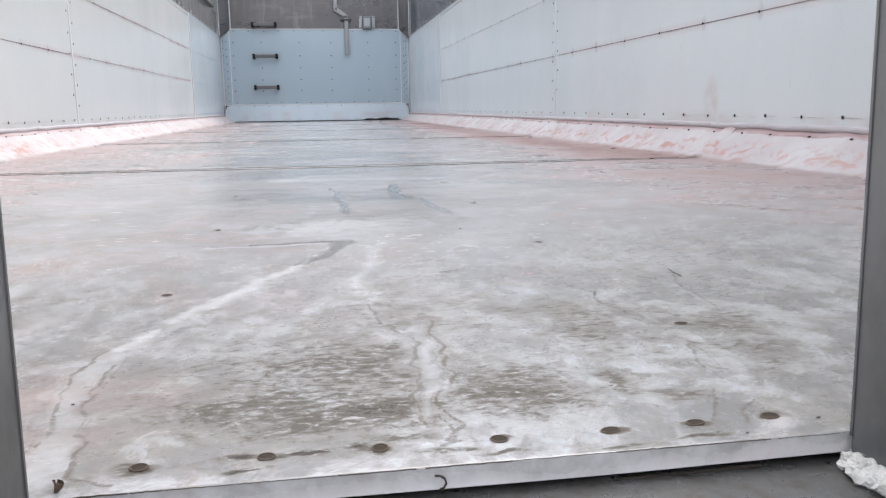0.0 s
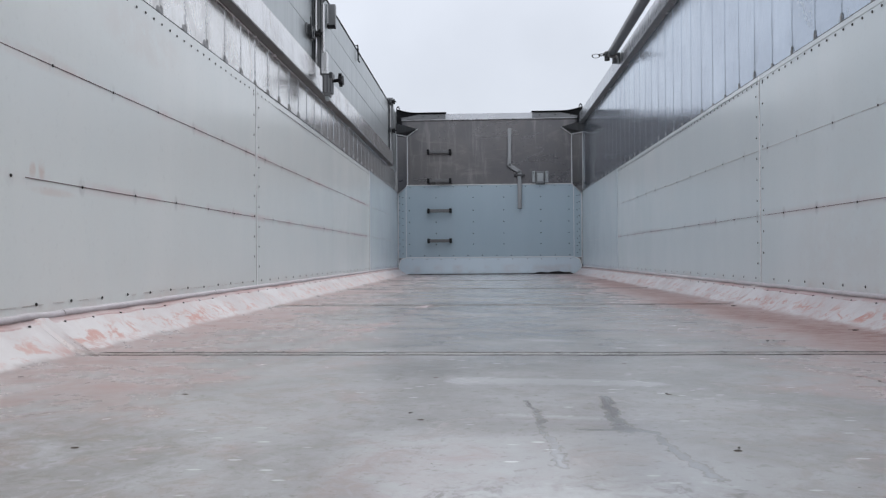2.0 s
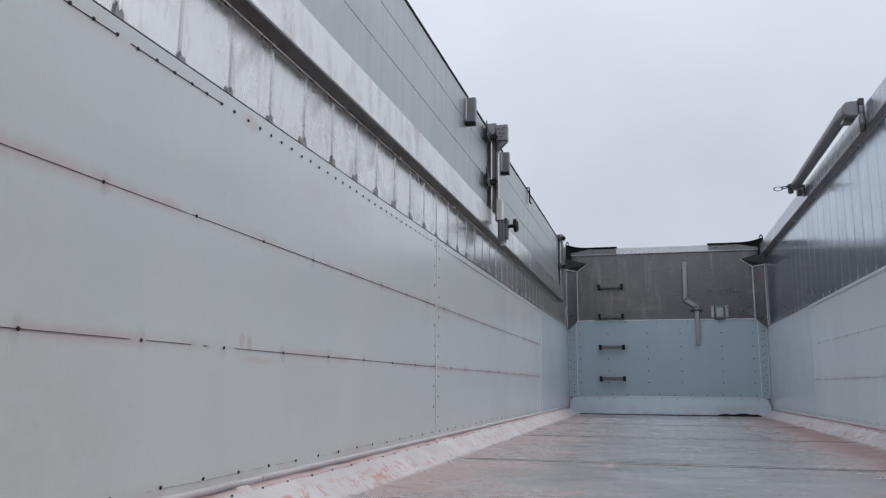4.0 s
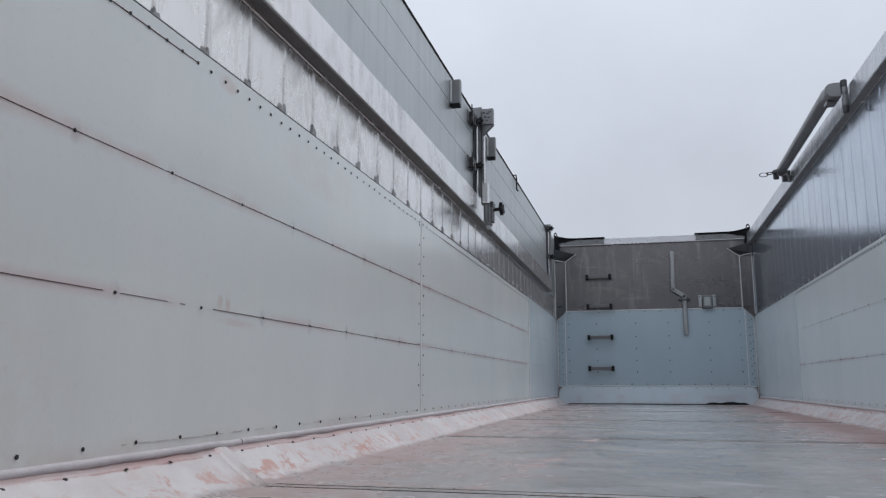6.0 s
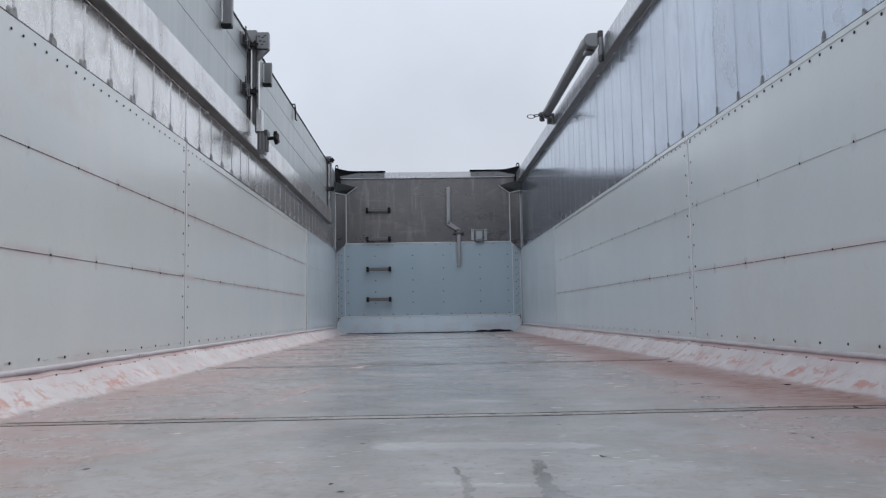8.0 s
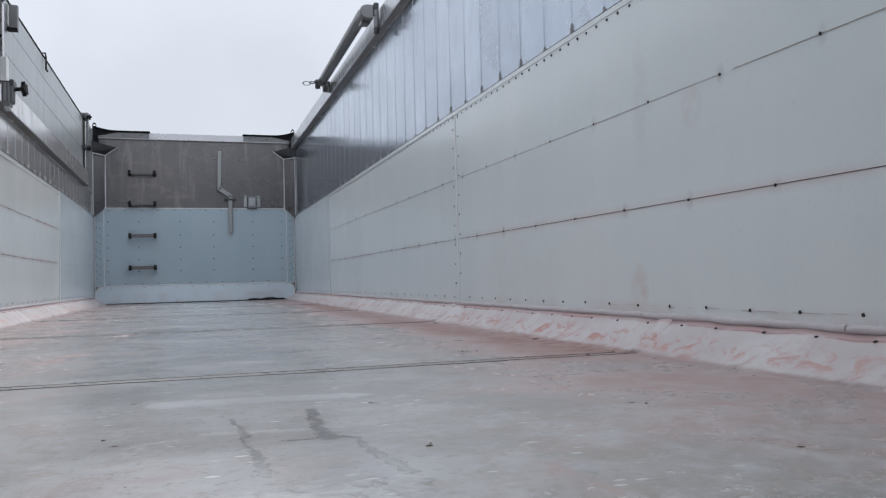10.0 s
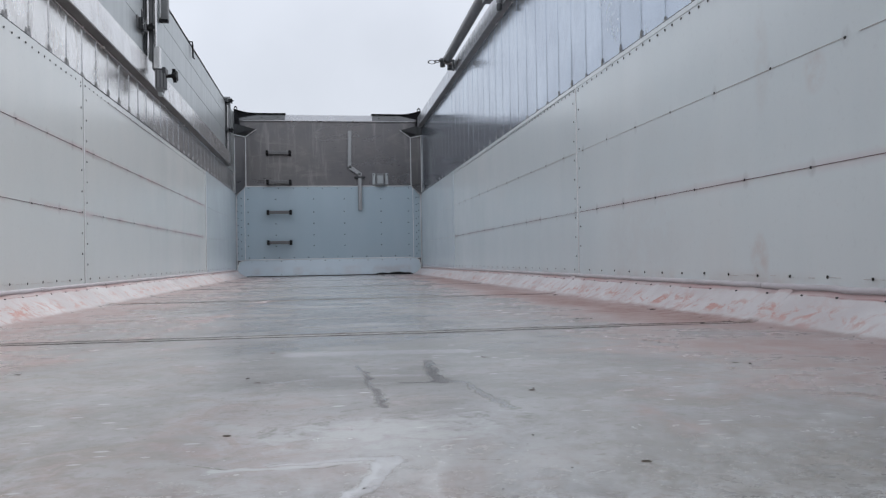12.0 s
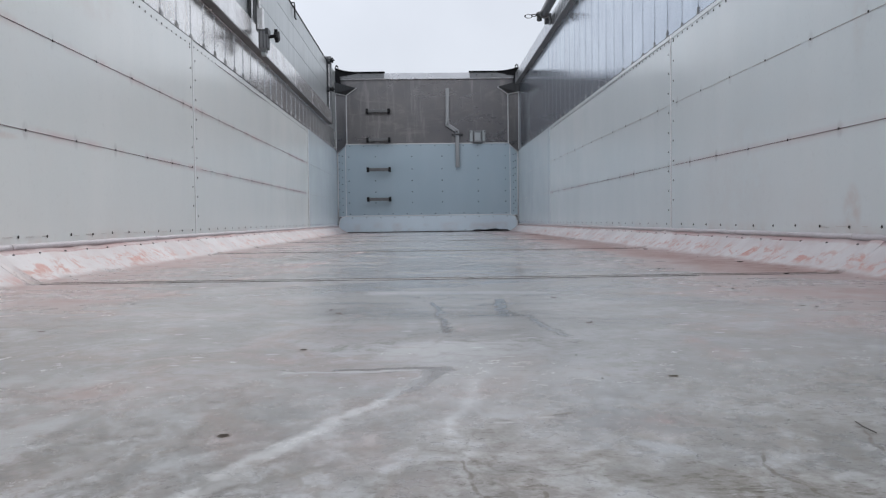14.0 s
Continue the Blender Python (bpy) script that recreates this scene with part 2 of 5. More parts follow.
    # scattered specks, and scrapes whose glints are painted as pale flecks
    speck = k.math('MULTIPLY', k.ramp(k.voronoi(42), 0.04, 0.08, 1, 0), k.ramp(k.noise(9, 3), 0.53, 0.62))
    c = k.mix(k.math('MULTIPLY', speck, 0.85), c, (0.09, 0.07, 0.055))
    scrape_glint = k.math('MULTIPLY', k.ramp(k.voronoi(30, k.stretch(0.5, 1.3, 1)), 0.09, 0.16, 1, 0), k.ramp(k.noise(4, 4), 0.44, 0.56))
    scrape_glint = k.math('MULTIPLY', scrape_glint, k.math('ADD', k.math('MULTIPLY', sheen, 0.85), 0.12))
    c = k.mix(scrape_glint, c, (0.8, 0.8, 0.8))
    # larger glints farther in, painted as pale spots
    glint_flake = k.math('ADD', k.voronoi(8.5, k.stretch(1.0, 1.15, 1)), k.math('MULTIPLY', k.math('SUBTRACT', k.noise(55, 5, 0.7), 0.5), 0.22))
    glint_flake = k.math('MULTIPLY', k.ramp(glint_flake, 0.09, 0.14, 1, 0), k.math('MULTIPLY', k.ramp(k.noise(2.6, 4, 0.6), 0.47, 0.56), k.ramp(k.xyz()["Y"], 1.3, 2.1)))
    c = k.mix(k.math('MULTIPLY', glint_flake, k.math('MULTIPLY', sheen, 0.8)), c, (0.78, 0.78, 0.78))
    # upturned edge stays paler, with red handling marks along its middle
    lift = k.attr("lift")
    belt = k.math('MULTIPLY', k.ramp(lift, 0.10, 0.35), k.ramp(lift, 0.5, 0.75, 1, 0.2))
    dense = k.ramp(k.noise(1.3, 3, 0.6), 0.40, 0.62, 0.7, 1.0)
    edge_blot = k.math('MULTIPLY', k.ramp(k.noise(15, 7, 0.7, k.stretch(1.3, 0.9, 1), 0.7), 0.49, 0.62), dense)
    pale = k.mix(k.ramp(k.noise(4, 5, 0.6), 0.35, 0.65), (0.56, 0.525, 0.53), (0.655, 0.637, 0.642))
    pale = k.mix(k.math('MULTIPLY', k.math('MULTIPLY', edge_blot, belt), 1.0), pale, (0.52, 0.275, 0.235))
    foot_rust = k.math('MULTIPLY', k.ramp(lift, 0.55, 0.1), k.ramp(k.noise(8, 6, 0.7, distort=0.8), 0.52, 0.66))
    foot_rust = k.math('MULTIPLY', foot_rust, k.ramp(k.xyz()["Y"], 0.05, 0.3))
    pale = k.mix(k.math('MULTIPLY', foot_rust, 0.9), pale, (0.45, 0.24, 0.215))
    pale = k.mix(k.ramp(k.noise(38, 6, 0.72), 0.57, 0.72, 0, 0.4), pale, (0.56, 0.43, 0.42))
    top = k.ramp(k.math('ADD', lift, k.math('MULTIPLY', k.noise(9, 4), 0.12)), 0.90, 0.97)
    pale = k.mix(k.math('MULTIPLY', top, k.ramp(k.noise(3.1, 4), 0.35, 0.62, 0.4, 0.95)), pale, (0.50, 0.345, 0.34))
    seam = k.math('MULTIPLY', k.ramp(lift, 0.845, 0.87), k.ramp(lift, 0.875, 0.90, 1, 0))
    pale = k.mix(k.math('MULTIPLY', seam, k.ramp(k.noise(4.5, 5, 0.7), 0.45, 0.58, 0, 0.7)), pale, (0.36, 0.17, 0.16))
    lift_edge = k.ramp(k.math('ADD', lift, k.math('MULTIPLY', k.math('SUBTRACT', mid, 0.5), 0.5)), 0.03, 0.2)
    c = k.mix(k.math('MULTIPLY', lift_edge, 0.92), c, pale)
    # water standing in thin streaks; the dark wall it mirrors is partly painted in
    wet = k.attr("wet")
    wet = k.math('ADD', wet, k.math('MULTIPLY', k.math('SUBTRACT', k.noise(42, 6, 0.7, distort=0.5), 0.5), k.ramp(wet, 0.0, 0.3, 0.0, 1.3)))
    film = k.ramp(wet, 0.46, 0.53)
    c = k.mix(k.math('MULTIPLY', film, 0.2), c, (0.20, 0.205, 0.21))
    c = k.mix(k.math('MULTIPLY', k.math('MULTIPLY', k.ramp(wet, 0.36, 0.44), k.ramp(wet, 0.46, 0.52, 1, 0)), 0.55), c, (0.15, 0.125, 0.10))
    scuff = k.noise(5, 6, 0.65, k.stretch(0.6, 1.0, 1.0))
    rough = k.math('ADD', k.ramp(scuff, 0.34, 0.66, 0.20, 0.28), k.math('MULTIPLY', lift_edge, 0.15))
    rough = k.math('ADD', rough, k.ramp(pink, 0.3, 1.0, 0, 0.14))
    gritty = k.ramp(brown, 0.3, 0.9)
    rough = k.math('ADD', rough, k.math('MULTIPLY', gritty, 0.3))
    rough = k.math('SUBTRACT', rough, k.math('MULTIPLY', sheen, k.ramp(scuff, 0.3, 0.6, 0.11, 0.08)))
    rough = k.math('MULTIPLY', rough, k.ramp(film, 0, 1, 1.0, 0.5))
    h = k.math('ADD', k.math('MULTIPLY', fine, 0.35), k.math('MULTIPLY', k.noise(4, 3, 0.5), 1.0))
    h = k.math('ADD', h, k.math('MULTIPLY', scrape_glint, 0.5))
    h = k.math('ADD', h, k.math('MULTIPLY', k.math('MULTIPLY', lift_edge, k.noise(26, 6, 0.66, distort=0.5)), 5.0))
    h = k.math('SUBTRACT', k.math('MULTIPLY', h, k.ramp(film, 0, 1, 1.0, 0.35)), k.math('MULTIPLY', k.ramp(speckle, 0.7, 1.0), 0.15))
    return k.bsdf(color=c, rough=rough, coat=k.math('MULTIPLY', film, 0.7), coat_rough=0.08, spec=k.math('SUBTRACT', k.math('ADD', k.ramp(pink, 0.3, 1.1, 0.6, 0.3), k.math('MULTIPLY', sheen, 0.4)), k.math('MULTIPLY', gritty, 0.3)), normal=k.bump(h, 0.10, 0.006))


def brushed(name, base, rough, metal=1.0, streak=0.5, dirt=(0.2, 0.19, 0.18), vary=0.0, stretch=(9, 9, 0.5), grey=0.16, coat=0.0):
    """Weathered bare metal with run marks."""
    k = Mat(name)
    runs = k.noise(2.2, 6, 0.65, k.stretch(*stretch))
    blot = k.noise(2.6, 5, 0.6)
    fine = k.noise(90, 3, 0.6)
    c = k.mix(k.ramp(runs, 0.42, 0.75, 0, streak), base, dirt)
    c = k.mix(k.ramp(blot, 0.45, 0.8, 0, 0.4), c, tuple(0.72 * x for x in base))
    if vary:
        c = k.mix(k.math('MULTIPLY', k.rand(), vary), c, tuple(0.55 * x for x in base))
    r = k.math('ADD', k.ramp(runs, 0.3, 0.8, rough, rough + grey), k.math('MULTIPLY', k.math('SUBTRACT', fine, 0.5), 0.06))
    return k.bsdf(color=c, rough=r, metal=metal, coat=coat, coat_rough=0.06, normal=k.bump(k.math('ADD', k.math('MULTIPLY', fine, 0.3), k.math('MULTIPLY', blot, 2)), 0.10, 0.003))


def plank_metal(name, light, dull, dirt, grime, dull_gloss):
    """Mill-finish aluminium, hosed down for years: pale runs, grey smudges, dull patches."""
    k = Mat(name)
    runs = k.noise(2.0, 6, 0.66, k.stretch(14, 14, 0.6))
    smudge = k.noise(5, 6, 0.68, k.stretch(1.6, 1.6, 0.8), 0.6)
    blot = k.noise(1.4, 4, 0.6)
    fine = k.noise(90, 3, 0.6)
    c = k.mix(k.ramp(blot, 0.35, 0.65), dull, light)
    rear = k.ramp(k.xyz()["Y"], 2.0, 5.5, 1.0, 0.35)
    c = k.mix(k.math('MULTIPLY', k.ramp(smudge, 0.50, 0.75, 0, grime), rear), c, dirt)
    patchy = k.noise(16, 5, 0.66, k.stretch(1.3, 1.3, 0.6), 0.5)
    c = k.mix(k.math('MULTIPLY', k.ramp(patchy, 0.50, 0.68, 0, 0.35 * grime), rear), c, dirt)
    c = k.mix(k.ramp(runs, 0.52, 0.75, 0, 0.22), c, tuple(min(0.93, 1.1 * x) for x in light))
    c = k.mix(k.math('MULTIPLY', k.rand(), 0.14), c, tuple(0.6 * x for x in dull))
    fine = k.noise(40, 2, 0.5)
    r = k.math('ADD', k.math('MULTIPLY', k.ramp(smudge, 0.35, 0.7, dull_gloss, dull_gloss + 0.14), k.ramp(rear, 0.35, 1.0, 0.72, 1.0)), k.math('MULTIPLY', k.math('SUBTRACT', fine, 0.5), 0.05))
    return k.bsdf(color=c, rough=r, metal=0.9, normal=k.bump(k.math('ADD', k.math('MULTIPLY', fine, 0.05), k.math('MULTIPLY', blot, 2)), 0.1, 0.003))


def plain(name, base, rough, metal=0.0, grain=60, bump=0.2, dist=0.002, dark=0.6, spec=0.4):
    k = Mat(name)
    a, b = k.noise(grain, 5, 0.65), k.noise(grain / 9, 4, 0.6)
    c = k.mix(k.ramp(a, 0.4, 0.75, 0, 0.6), base, tuple(dark * x for x in base))
    c = k.mix(k.ramp(b, 0.5, 0.8, 0, 0.4), c, tuple(0.75 * x for x in base))
    return k.bsdf(color=c, rough=k.ramp(b, 0.3, 0.8, rough * 0.85, min(1, rough * 1.15)), metal=metal, spec=spec, normal=k.bump(a, bump, dist))


LINER_L = wall_liner("wall_liner_left", (0.43, 0.728), (1.015, 1, 0.985), ((1.862, 0.452, 0.018, 0.026, 0.5), (1.903, 0.457, 0.019, 0.034, 0.5), (1.95, 0.404, 0.13, 0.014, 0.3), (1.52, 0.735, 0.05, 0.02, 0.25), (1.15, 0.25, 0.3, 0.3, 0.12), (2.5, 0.95, 0.4, 0.1, 0.15), (1.05, 0.73, 0.5, 0.035, 0.25), (1.9, 0.73, 0.25, 0.03, 0.2), (0.9, 1.03, 0.7, 0.03, 0.2), (1.85, 1.035, 0.06, 0.03, 0.4)), 0.38, ((0.12, 0.43), (0.3, 0.728)))
LINER_R = wall_liner("wall_liner_right", (0.411,), (0.945, 0.97, 0.99), ((2.03, 0.17, 0.06, 0.09, 0.4), (1.75, 0.66, 0.06, 0.07, 0.3), (2.0, 0.75, 0.05, 0.2, 0.12), (2.9, 0.3, 0.5, 0.3, 0.08)), grease=((0.12, 0.411), (0.3, 0.713)))
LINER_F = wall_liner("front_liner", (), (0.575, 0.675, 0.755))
# far sheets: the same liner, with the shade of distance tinted in
LINER_S = wall_liner("far_side_liner_shade_tint", (), (0.82, 0.86, 0.90))
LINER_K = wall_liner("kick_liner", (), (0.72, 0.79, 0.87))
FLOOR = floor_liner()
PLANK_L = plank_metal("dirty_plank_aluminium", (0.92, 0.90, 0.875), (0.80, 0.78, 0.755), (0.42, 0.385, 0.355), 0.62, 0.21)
# same planks, set darker and bluer on the right wall
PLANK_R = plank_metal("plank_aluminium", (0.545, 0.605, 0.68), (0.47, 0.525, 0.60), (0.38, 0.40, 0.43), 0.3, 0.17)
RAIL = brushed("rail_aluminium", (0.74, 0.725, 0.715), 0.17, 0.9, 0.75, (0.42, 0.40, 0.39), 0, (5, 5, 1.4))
# same rail, set darker on the right wall
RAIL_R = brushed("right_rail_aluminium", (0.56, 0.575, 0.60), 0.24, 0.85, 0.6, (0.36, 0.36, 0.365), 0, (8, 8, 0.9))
FRONTRAIL = brushed("front_rail_aluminium", (0.66, 0.66, 0.68), 0.25, 0.85, 0.35, (0.48, 0.47, 0.48), 0, (1.3, 1.3, 3.0))
BOARD = brushed("anodised_board", (0.44, 0.465, 0.47), 0.3, 0.6, 0.12, (0.36, 0.38, 0.38))


def front_metal():
    """Dull bare sheet with pale water runs, wiped smears and darker rub marks."""
    k = Mat("front_sheet_metal")
    runs = k.noise(2.4, 6, 0.66, k.stretch(5.0, 5.0, 0.5), 0.3)
    wipes = k.noise(1.8, 6, 0.68, k.stretch(0.8, 0.8, 2.6), 1.2)
    blot = k.noise(1.1, 5, 0.6)
    fine = k.noise(70, 4, 0.65)
    c = k.mix(k.ramp(blot, 0.36, 0.66), (0.165, 0.160, 0.167), (0.205, 0.194, 0.192))
    c = k.mix(k.ramp(runs, 0.52, 0.72, 0, 0.6), c, (0.34, 0.325, 0.315))
    c = k.mix(k.ramp(wipes, 0.54, 0.70, 0, 0.45), c, (0.315, 0.30, 0.285))
    c = k.mix(k.ramp(wipes, 0.44, 0.32, 0, 0.35), c, (0.11, 0.105, 0.11))
    c = k.mix(k.ramp(fine, 0.55, 0.75, 0, 0.25), c, (0.10, 0.095, 0.095))
    return k.bsdf(color=c, rough=k.ramp(wipes, 0.3, 0.7, 0.24, 0.42), metal=0.85, normal=k.bump(k.math('ADD', k.math('MULTIPLY', fine, 0.3), k.math('MULTIPLY', blot, 2)), 0.1, 0.003))


FRONTMETAL = front_metal()
GALV = brushed("galvanised_steel", (0.24, 0.244, 0.25), 0.36, 0.9, 0.5, (0.28, 0.27, 0.26))
DARKSTEEL = brushed("dark_hatch_steel", (0.085, 0.087, 0.09), 0.4, 0.7, 0.6, (0.05, 0.049, 0.048))
HATCH = brushed("hatch_frame_steel", (0.25, 0.253, 0.258), 0.34, 0.75, 0.75, (0.12, 0.118, 0.115), 0, (6, 6, 3.0))
UNDER = plain("dark_rail_underside", (0.12, 0.115, 0.112), 0.55, 0.2, 25)
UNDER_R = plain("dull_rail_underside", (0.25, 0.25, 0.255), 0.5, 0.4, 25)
GROUT = plain("dirt_packed_joint", (0.042, 0.036, 0.031), 0.9, 0.0, 60, spec=0.05, dark=0.4)
SILL = brushed("wet_sill_steel", (0.13, 0.13, 0.128), 0.25, 0.6, 0.8, (0.06, 0.048, 0.036), 0, (30, 30, 30))
SCREW = plain("stained_screw_steel", (0.035, 0.032, 0.031), 0.6, 0.3, 200)
SCREWRIM = plain("rust_stained_rim", (0.125, 0.094, 0.074), 0.8, 0.0, 300, spec=0.15)
# rust brown, with the shade of the recess put into the colour
SCREWHOLE = plain("rusty_shaded_screw_well", (0.05, 0.039, 0.03), 0.8, 0.0, 400, spec=0.15)
BLACK = plain("black_plastic", (0.013, 0.013, 0.014), 0.6, 0.0, 120, spec=0.2)
RUBBER = plain("black_rubber", (0.018, 0.018, 0.02), 0.85, 0.0, 90, spec=0.15)
BEAD = plain("grimy_white_plastic_bead", (0.55, 0.515, 0.535), 0.5, 0.0, 14, 0.8, 0.008, 0.8)
SEALANT = plain("grey_sealant", (0.33, 0.33, 0.33), 0.6, 0.0, 40)
SCORE = plain("red_dust_line", (0.115, 0.045, 0.048), 0.8, 0.0, 30, dark=0.5)
SCOREG = plain("grey_score_line", (0.47, 0.425, 0.41), 0.8, 0.0, 30)
WHITE = plain("white_edge_sealant", (0.72, 0.73, 0.73), 0.5, 0.0, 70, dark=0.8)
RUNG = plain("ribbed_rung_aluminium", (0.2, 0.198, 0.2), 0.42, 0.7, 150)
FIBRE = plain("white_fibre_packing", (0.74, 0.73, 0.70), 0.9, 0.0, 260, 1.0, 0.002, 0.6)
LEAF = plain("dry_brown_leaf", (0.055, 0.032, 0.02), 0.85, 0.0, 200)
GRIT = plain("dark_grit", (0.045, 0.035, 0.03), 0.85, 0.0, 300)
BOUNCE_GROUND = plain("pale_bounce_ground", (0.30, 0.295, 0.285), 0.85, 0.0, 40, 0.6, 0.01)


# ---- mesh helpers ----
def crease(bm):
    """Keep folds sharp where faces are shaded smooth."""
    bm.normal_update()
    for e in bm.edges:
        if len(e.link_faces) == 2 and e.calc_face_angle(0.0) > radians(50):
            e.smooth = False


def part(name, bm, material, parent=None, label=""):
    me = bpy.data.meshes.new(name)
    crease(bm)
    bm.to_mesh(me)
    bm.free()
    me.materials.append(material)
    ob = new(name, me)
    if parent:
        ob.parent = parent
    return tagged(ob, label) if label else ob


def piece(name, me, parent, m):
    ob = new(name, me)
    ob.parent = parent
    ob.matrix_basis = m
    return ob


def thing(name, label, category, group="", at=(0, 0, 0)):
    ob = new(name)
    ob.empty_display_size = 0.05
    ob.location = at
    return tagged(ob, label, category, group)


def box(bm, a, b, bevel=0.0, segments=2):
    a, b = Vector(a), Vector(b)
    m = Matrix.Translation((a + b) / 2) @ Matrix.Diagonal((*(abs(x) for x in (b - a)), 1))
    geo = bmesh.ops.create_cube(bm, size=1.0, matrix=m)
    if bevel:
        es = list({e for v in geo["verts"] for e in v.link_edges})
        bmesh.ops.bevel(bm, geom=es, offset=bevel, segments=segments, affect='EDGES', profile=0.6)
    return bm


def boxed(a, b, bevel=0.0, segments=2):
    return box(bmesh.new(), a, b, bevel, segments)


def rod(bm, p, q, r, r2=None, seg=16, bevel=0.0):
    p, q = Vector(p), Vector(q)
    d = q - p
    m = Matrix.Translation((p + q) / 2) @ d.to_track_quat('Z', 'Y').to_matrix().to_4x4()
    geo = bmesh.ops.create_cone(bm, cap_ends=True, segments=seg, radius1=r, radius2=r if r2 is None else r2, depth=d.length, matrix=m)
    for f in {f for v in geo["verts"] for f in v.link_faces}:
        f.smooth = len(f.verts) == 4
    if bevel:
        es = list({e for v in geo["verts"] for e in v.link_edges if any(len(f.verts) > 4 for f in e.link_faces)})
        bmesh.ops.bevel(bm, geom=es, offset=bevel, segments=2, affect='EDGES')
    return bm


def prism(pts, depth, axis, bevel=0.0):
    """A flat outline (two coordinates across axis), made depth thick along it. axis 'y': pts are (x, z); 'x': (y, z); 'z': (x, y)."""
    a, b = depth
    put = {'y': lambda u, v, w: (u, w, v), 'x': lambda u, v, w: (w, u, v), 'z': lambda u, v, w: (u, v, w)}[axis]
    bm = bmesh.new()
    lo = [bm.verts.new(put(u, v, a)) for u, v in pts]
    hi = [bm.verts.new(put(u, v, b)) for u, v in pts]
    bm.faces.new(lo), bm.faces.new(hi)
    for i in range(len(pts)):
        j = (i + 1) % len(pts)
        bm.faces.new((lo[i], lo[j], hi[j], hi[i]))
    bmesh.ops.recalc_face_normals(bm, faces=bm.faces)
    if bevel:
        bmesh.ops.bevel(bm, geom=list(bm.edges), offset=bevel, segments=1, affect='EDGES')
    return bm


def tube(bm, path, r, seg=10, flat=1.0, up=(0, 0, 1)):
    """A round or flattened strip swept along a path."""
    path = [Vector(p) for p in path]
    rings = []
    for i, p in enumerate(path):
        d = (path[min(i + 1, len(path) - 1)] - path[max(i - 1, 0)]).normalized()
        side = d.cross(Vector(up)).normalized()
        top = side.cross(d).normalized()
        rings.append([bm.verts.new(p + side * r * math.cos(2 * math.pi * k / seg) + top * r * flat * math.sin(2 * math.pi * k / seg)) for k in range(seg)])
    for a, b in zip(rings, rings[1:]):
        for k in range(seg):
            f = bm.faces.new((a[k], a[(k + 1) % seg], b[(k + 1) % seg], b[k]))
            f.smooth = True
    bm.faces.new(rings[0]), bm.faces.new(rings[-1])
    bmesh.ops.recalc_face_normals(bm, faces=bm.faces)
    return bm


def ring(bm, centre, normal, R, r, seg=14, tseg=6, squash=1.0):
    q = Vector(normal).to_track_quat('Z', 'Y')
    rows = []
    for i in range(seg):
        a = 2 * math.pi * i / seg
        rows.append([])
        for j in range(tseg):
            b = 2 * math.pi * j / tseg
            v = Vector(((R + r * math.cos(b)) * math.cos(a), (R + r * math.cos(b)) * math.sin(a) * squash, r * math.sin(b)))
            rows[-1].append(bm.verts.new(Vector(centre) + q @ v))
    for i in range(seg):
        for j in range(tseg):
            f = bm.faces.new((rows[i][j], rows[(i + 1) % seg][j], rows[(i + 1) % seg][(j + 1) % tseg], rows[i][(j + 1) % tseg]))
            f.smooth = True
    bmesh.ops.recalc_face_normals(bm, faces=bm.faces)
    return bm


def mesh_of(bm, name, *materials):
    me = bpy.data.meshes.new(name)
    bm.normal_update()
    bm.to_mesh(me)
    bm.free()
    for m in materials:
        me.materials.append(m)
    return me


def dome(r, h, seg=8):
    """A low screw head, lying in xy, top along z."""
    bm = bmesh.new()
    rows = [[bm.verts.new((r * s * math.cos(2 * math.pi * i / seg), r * s * math.sin(2 * math.pi * i / seg), z)) for i in range(seg)] for s, z in ((1.0, 0.0), (0.92, h * 0.6), (0.55, h))]
    tip = bm.verts.new((0, 0, h * 0.75))
    for a, b in zip(rows, rows[1:]):
        for i in range(seg):
            bm.faces.new((a[i], a[(i + 1) % seg], b[(i + 1) % seg], b[i]))
    for i in range(seg):
        bm.faces.new((rows[-1][i], rows[-1][(i + 1) % seg], tip))
    return bm


def dish(r, seg=14):
    """A countersunk screw: a stained lip, inside it a head coloured dark to look sunk."""
    bm = bmesh.new()
    prof = ((1.12, 0.0), (1.0, 0.0005), (0.92, 0.0005), (0.75, 0.0002), (0.3, 0.0003))
    rows = [[bm.verts.new((r * s * math.cos(2 * math.pi * i / seg), r * s * math.sin(2 * math.pi * i / seg), z)) for i in range(seg)] for s, z in prof]
    for n, (a, b) in enumerate(zip(rows, rows[1:])):
        for i in range(seg):
            f = bm.faces.new((a[i], a[(i + 1) % seg], b[(i + 1) % seg], b[i]))
            f.material_index = 0 if n < 2 else 1
    bm.faces.new(rows[-1]).material_index = 1
    return bm


SCREW_MESH = mesh_of(dome(0.0052, 0.0022), "screw", SCREW)
RIVET_MESH = mesh_of(dome(0.0042, 0.002), "rivet", SCREW)
FLOOR_SCREW_MESH = mesh_of(dish(0.0052), "floor_screw", SCREWRIM, SCREWHOLE)
FACE_RIGHT = Euler((0, radians(90), 0)).to_matrix().to_4x4()      # heads on the left wall look to +x
FACE_LEFT = Euler((0, radians(-90), 0)).to_matrix().to_4x4()
FACE_BACK = Euler((radians(90), 0, 0)).to_matrix().to_4x4()       # heads on the front wall look to -y

# ---- ground ----
# never in view; kept pale to throw light up at the sheet's front edge
bm = bmesh.new()
bmesh.ops.create_grid(bm, x_segments=8, y_segments=8, size=400)
ground = part("ground", bm, BOUNCE_GROUND)
ground.location.z = -0.16
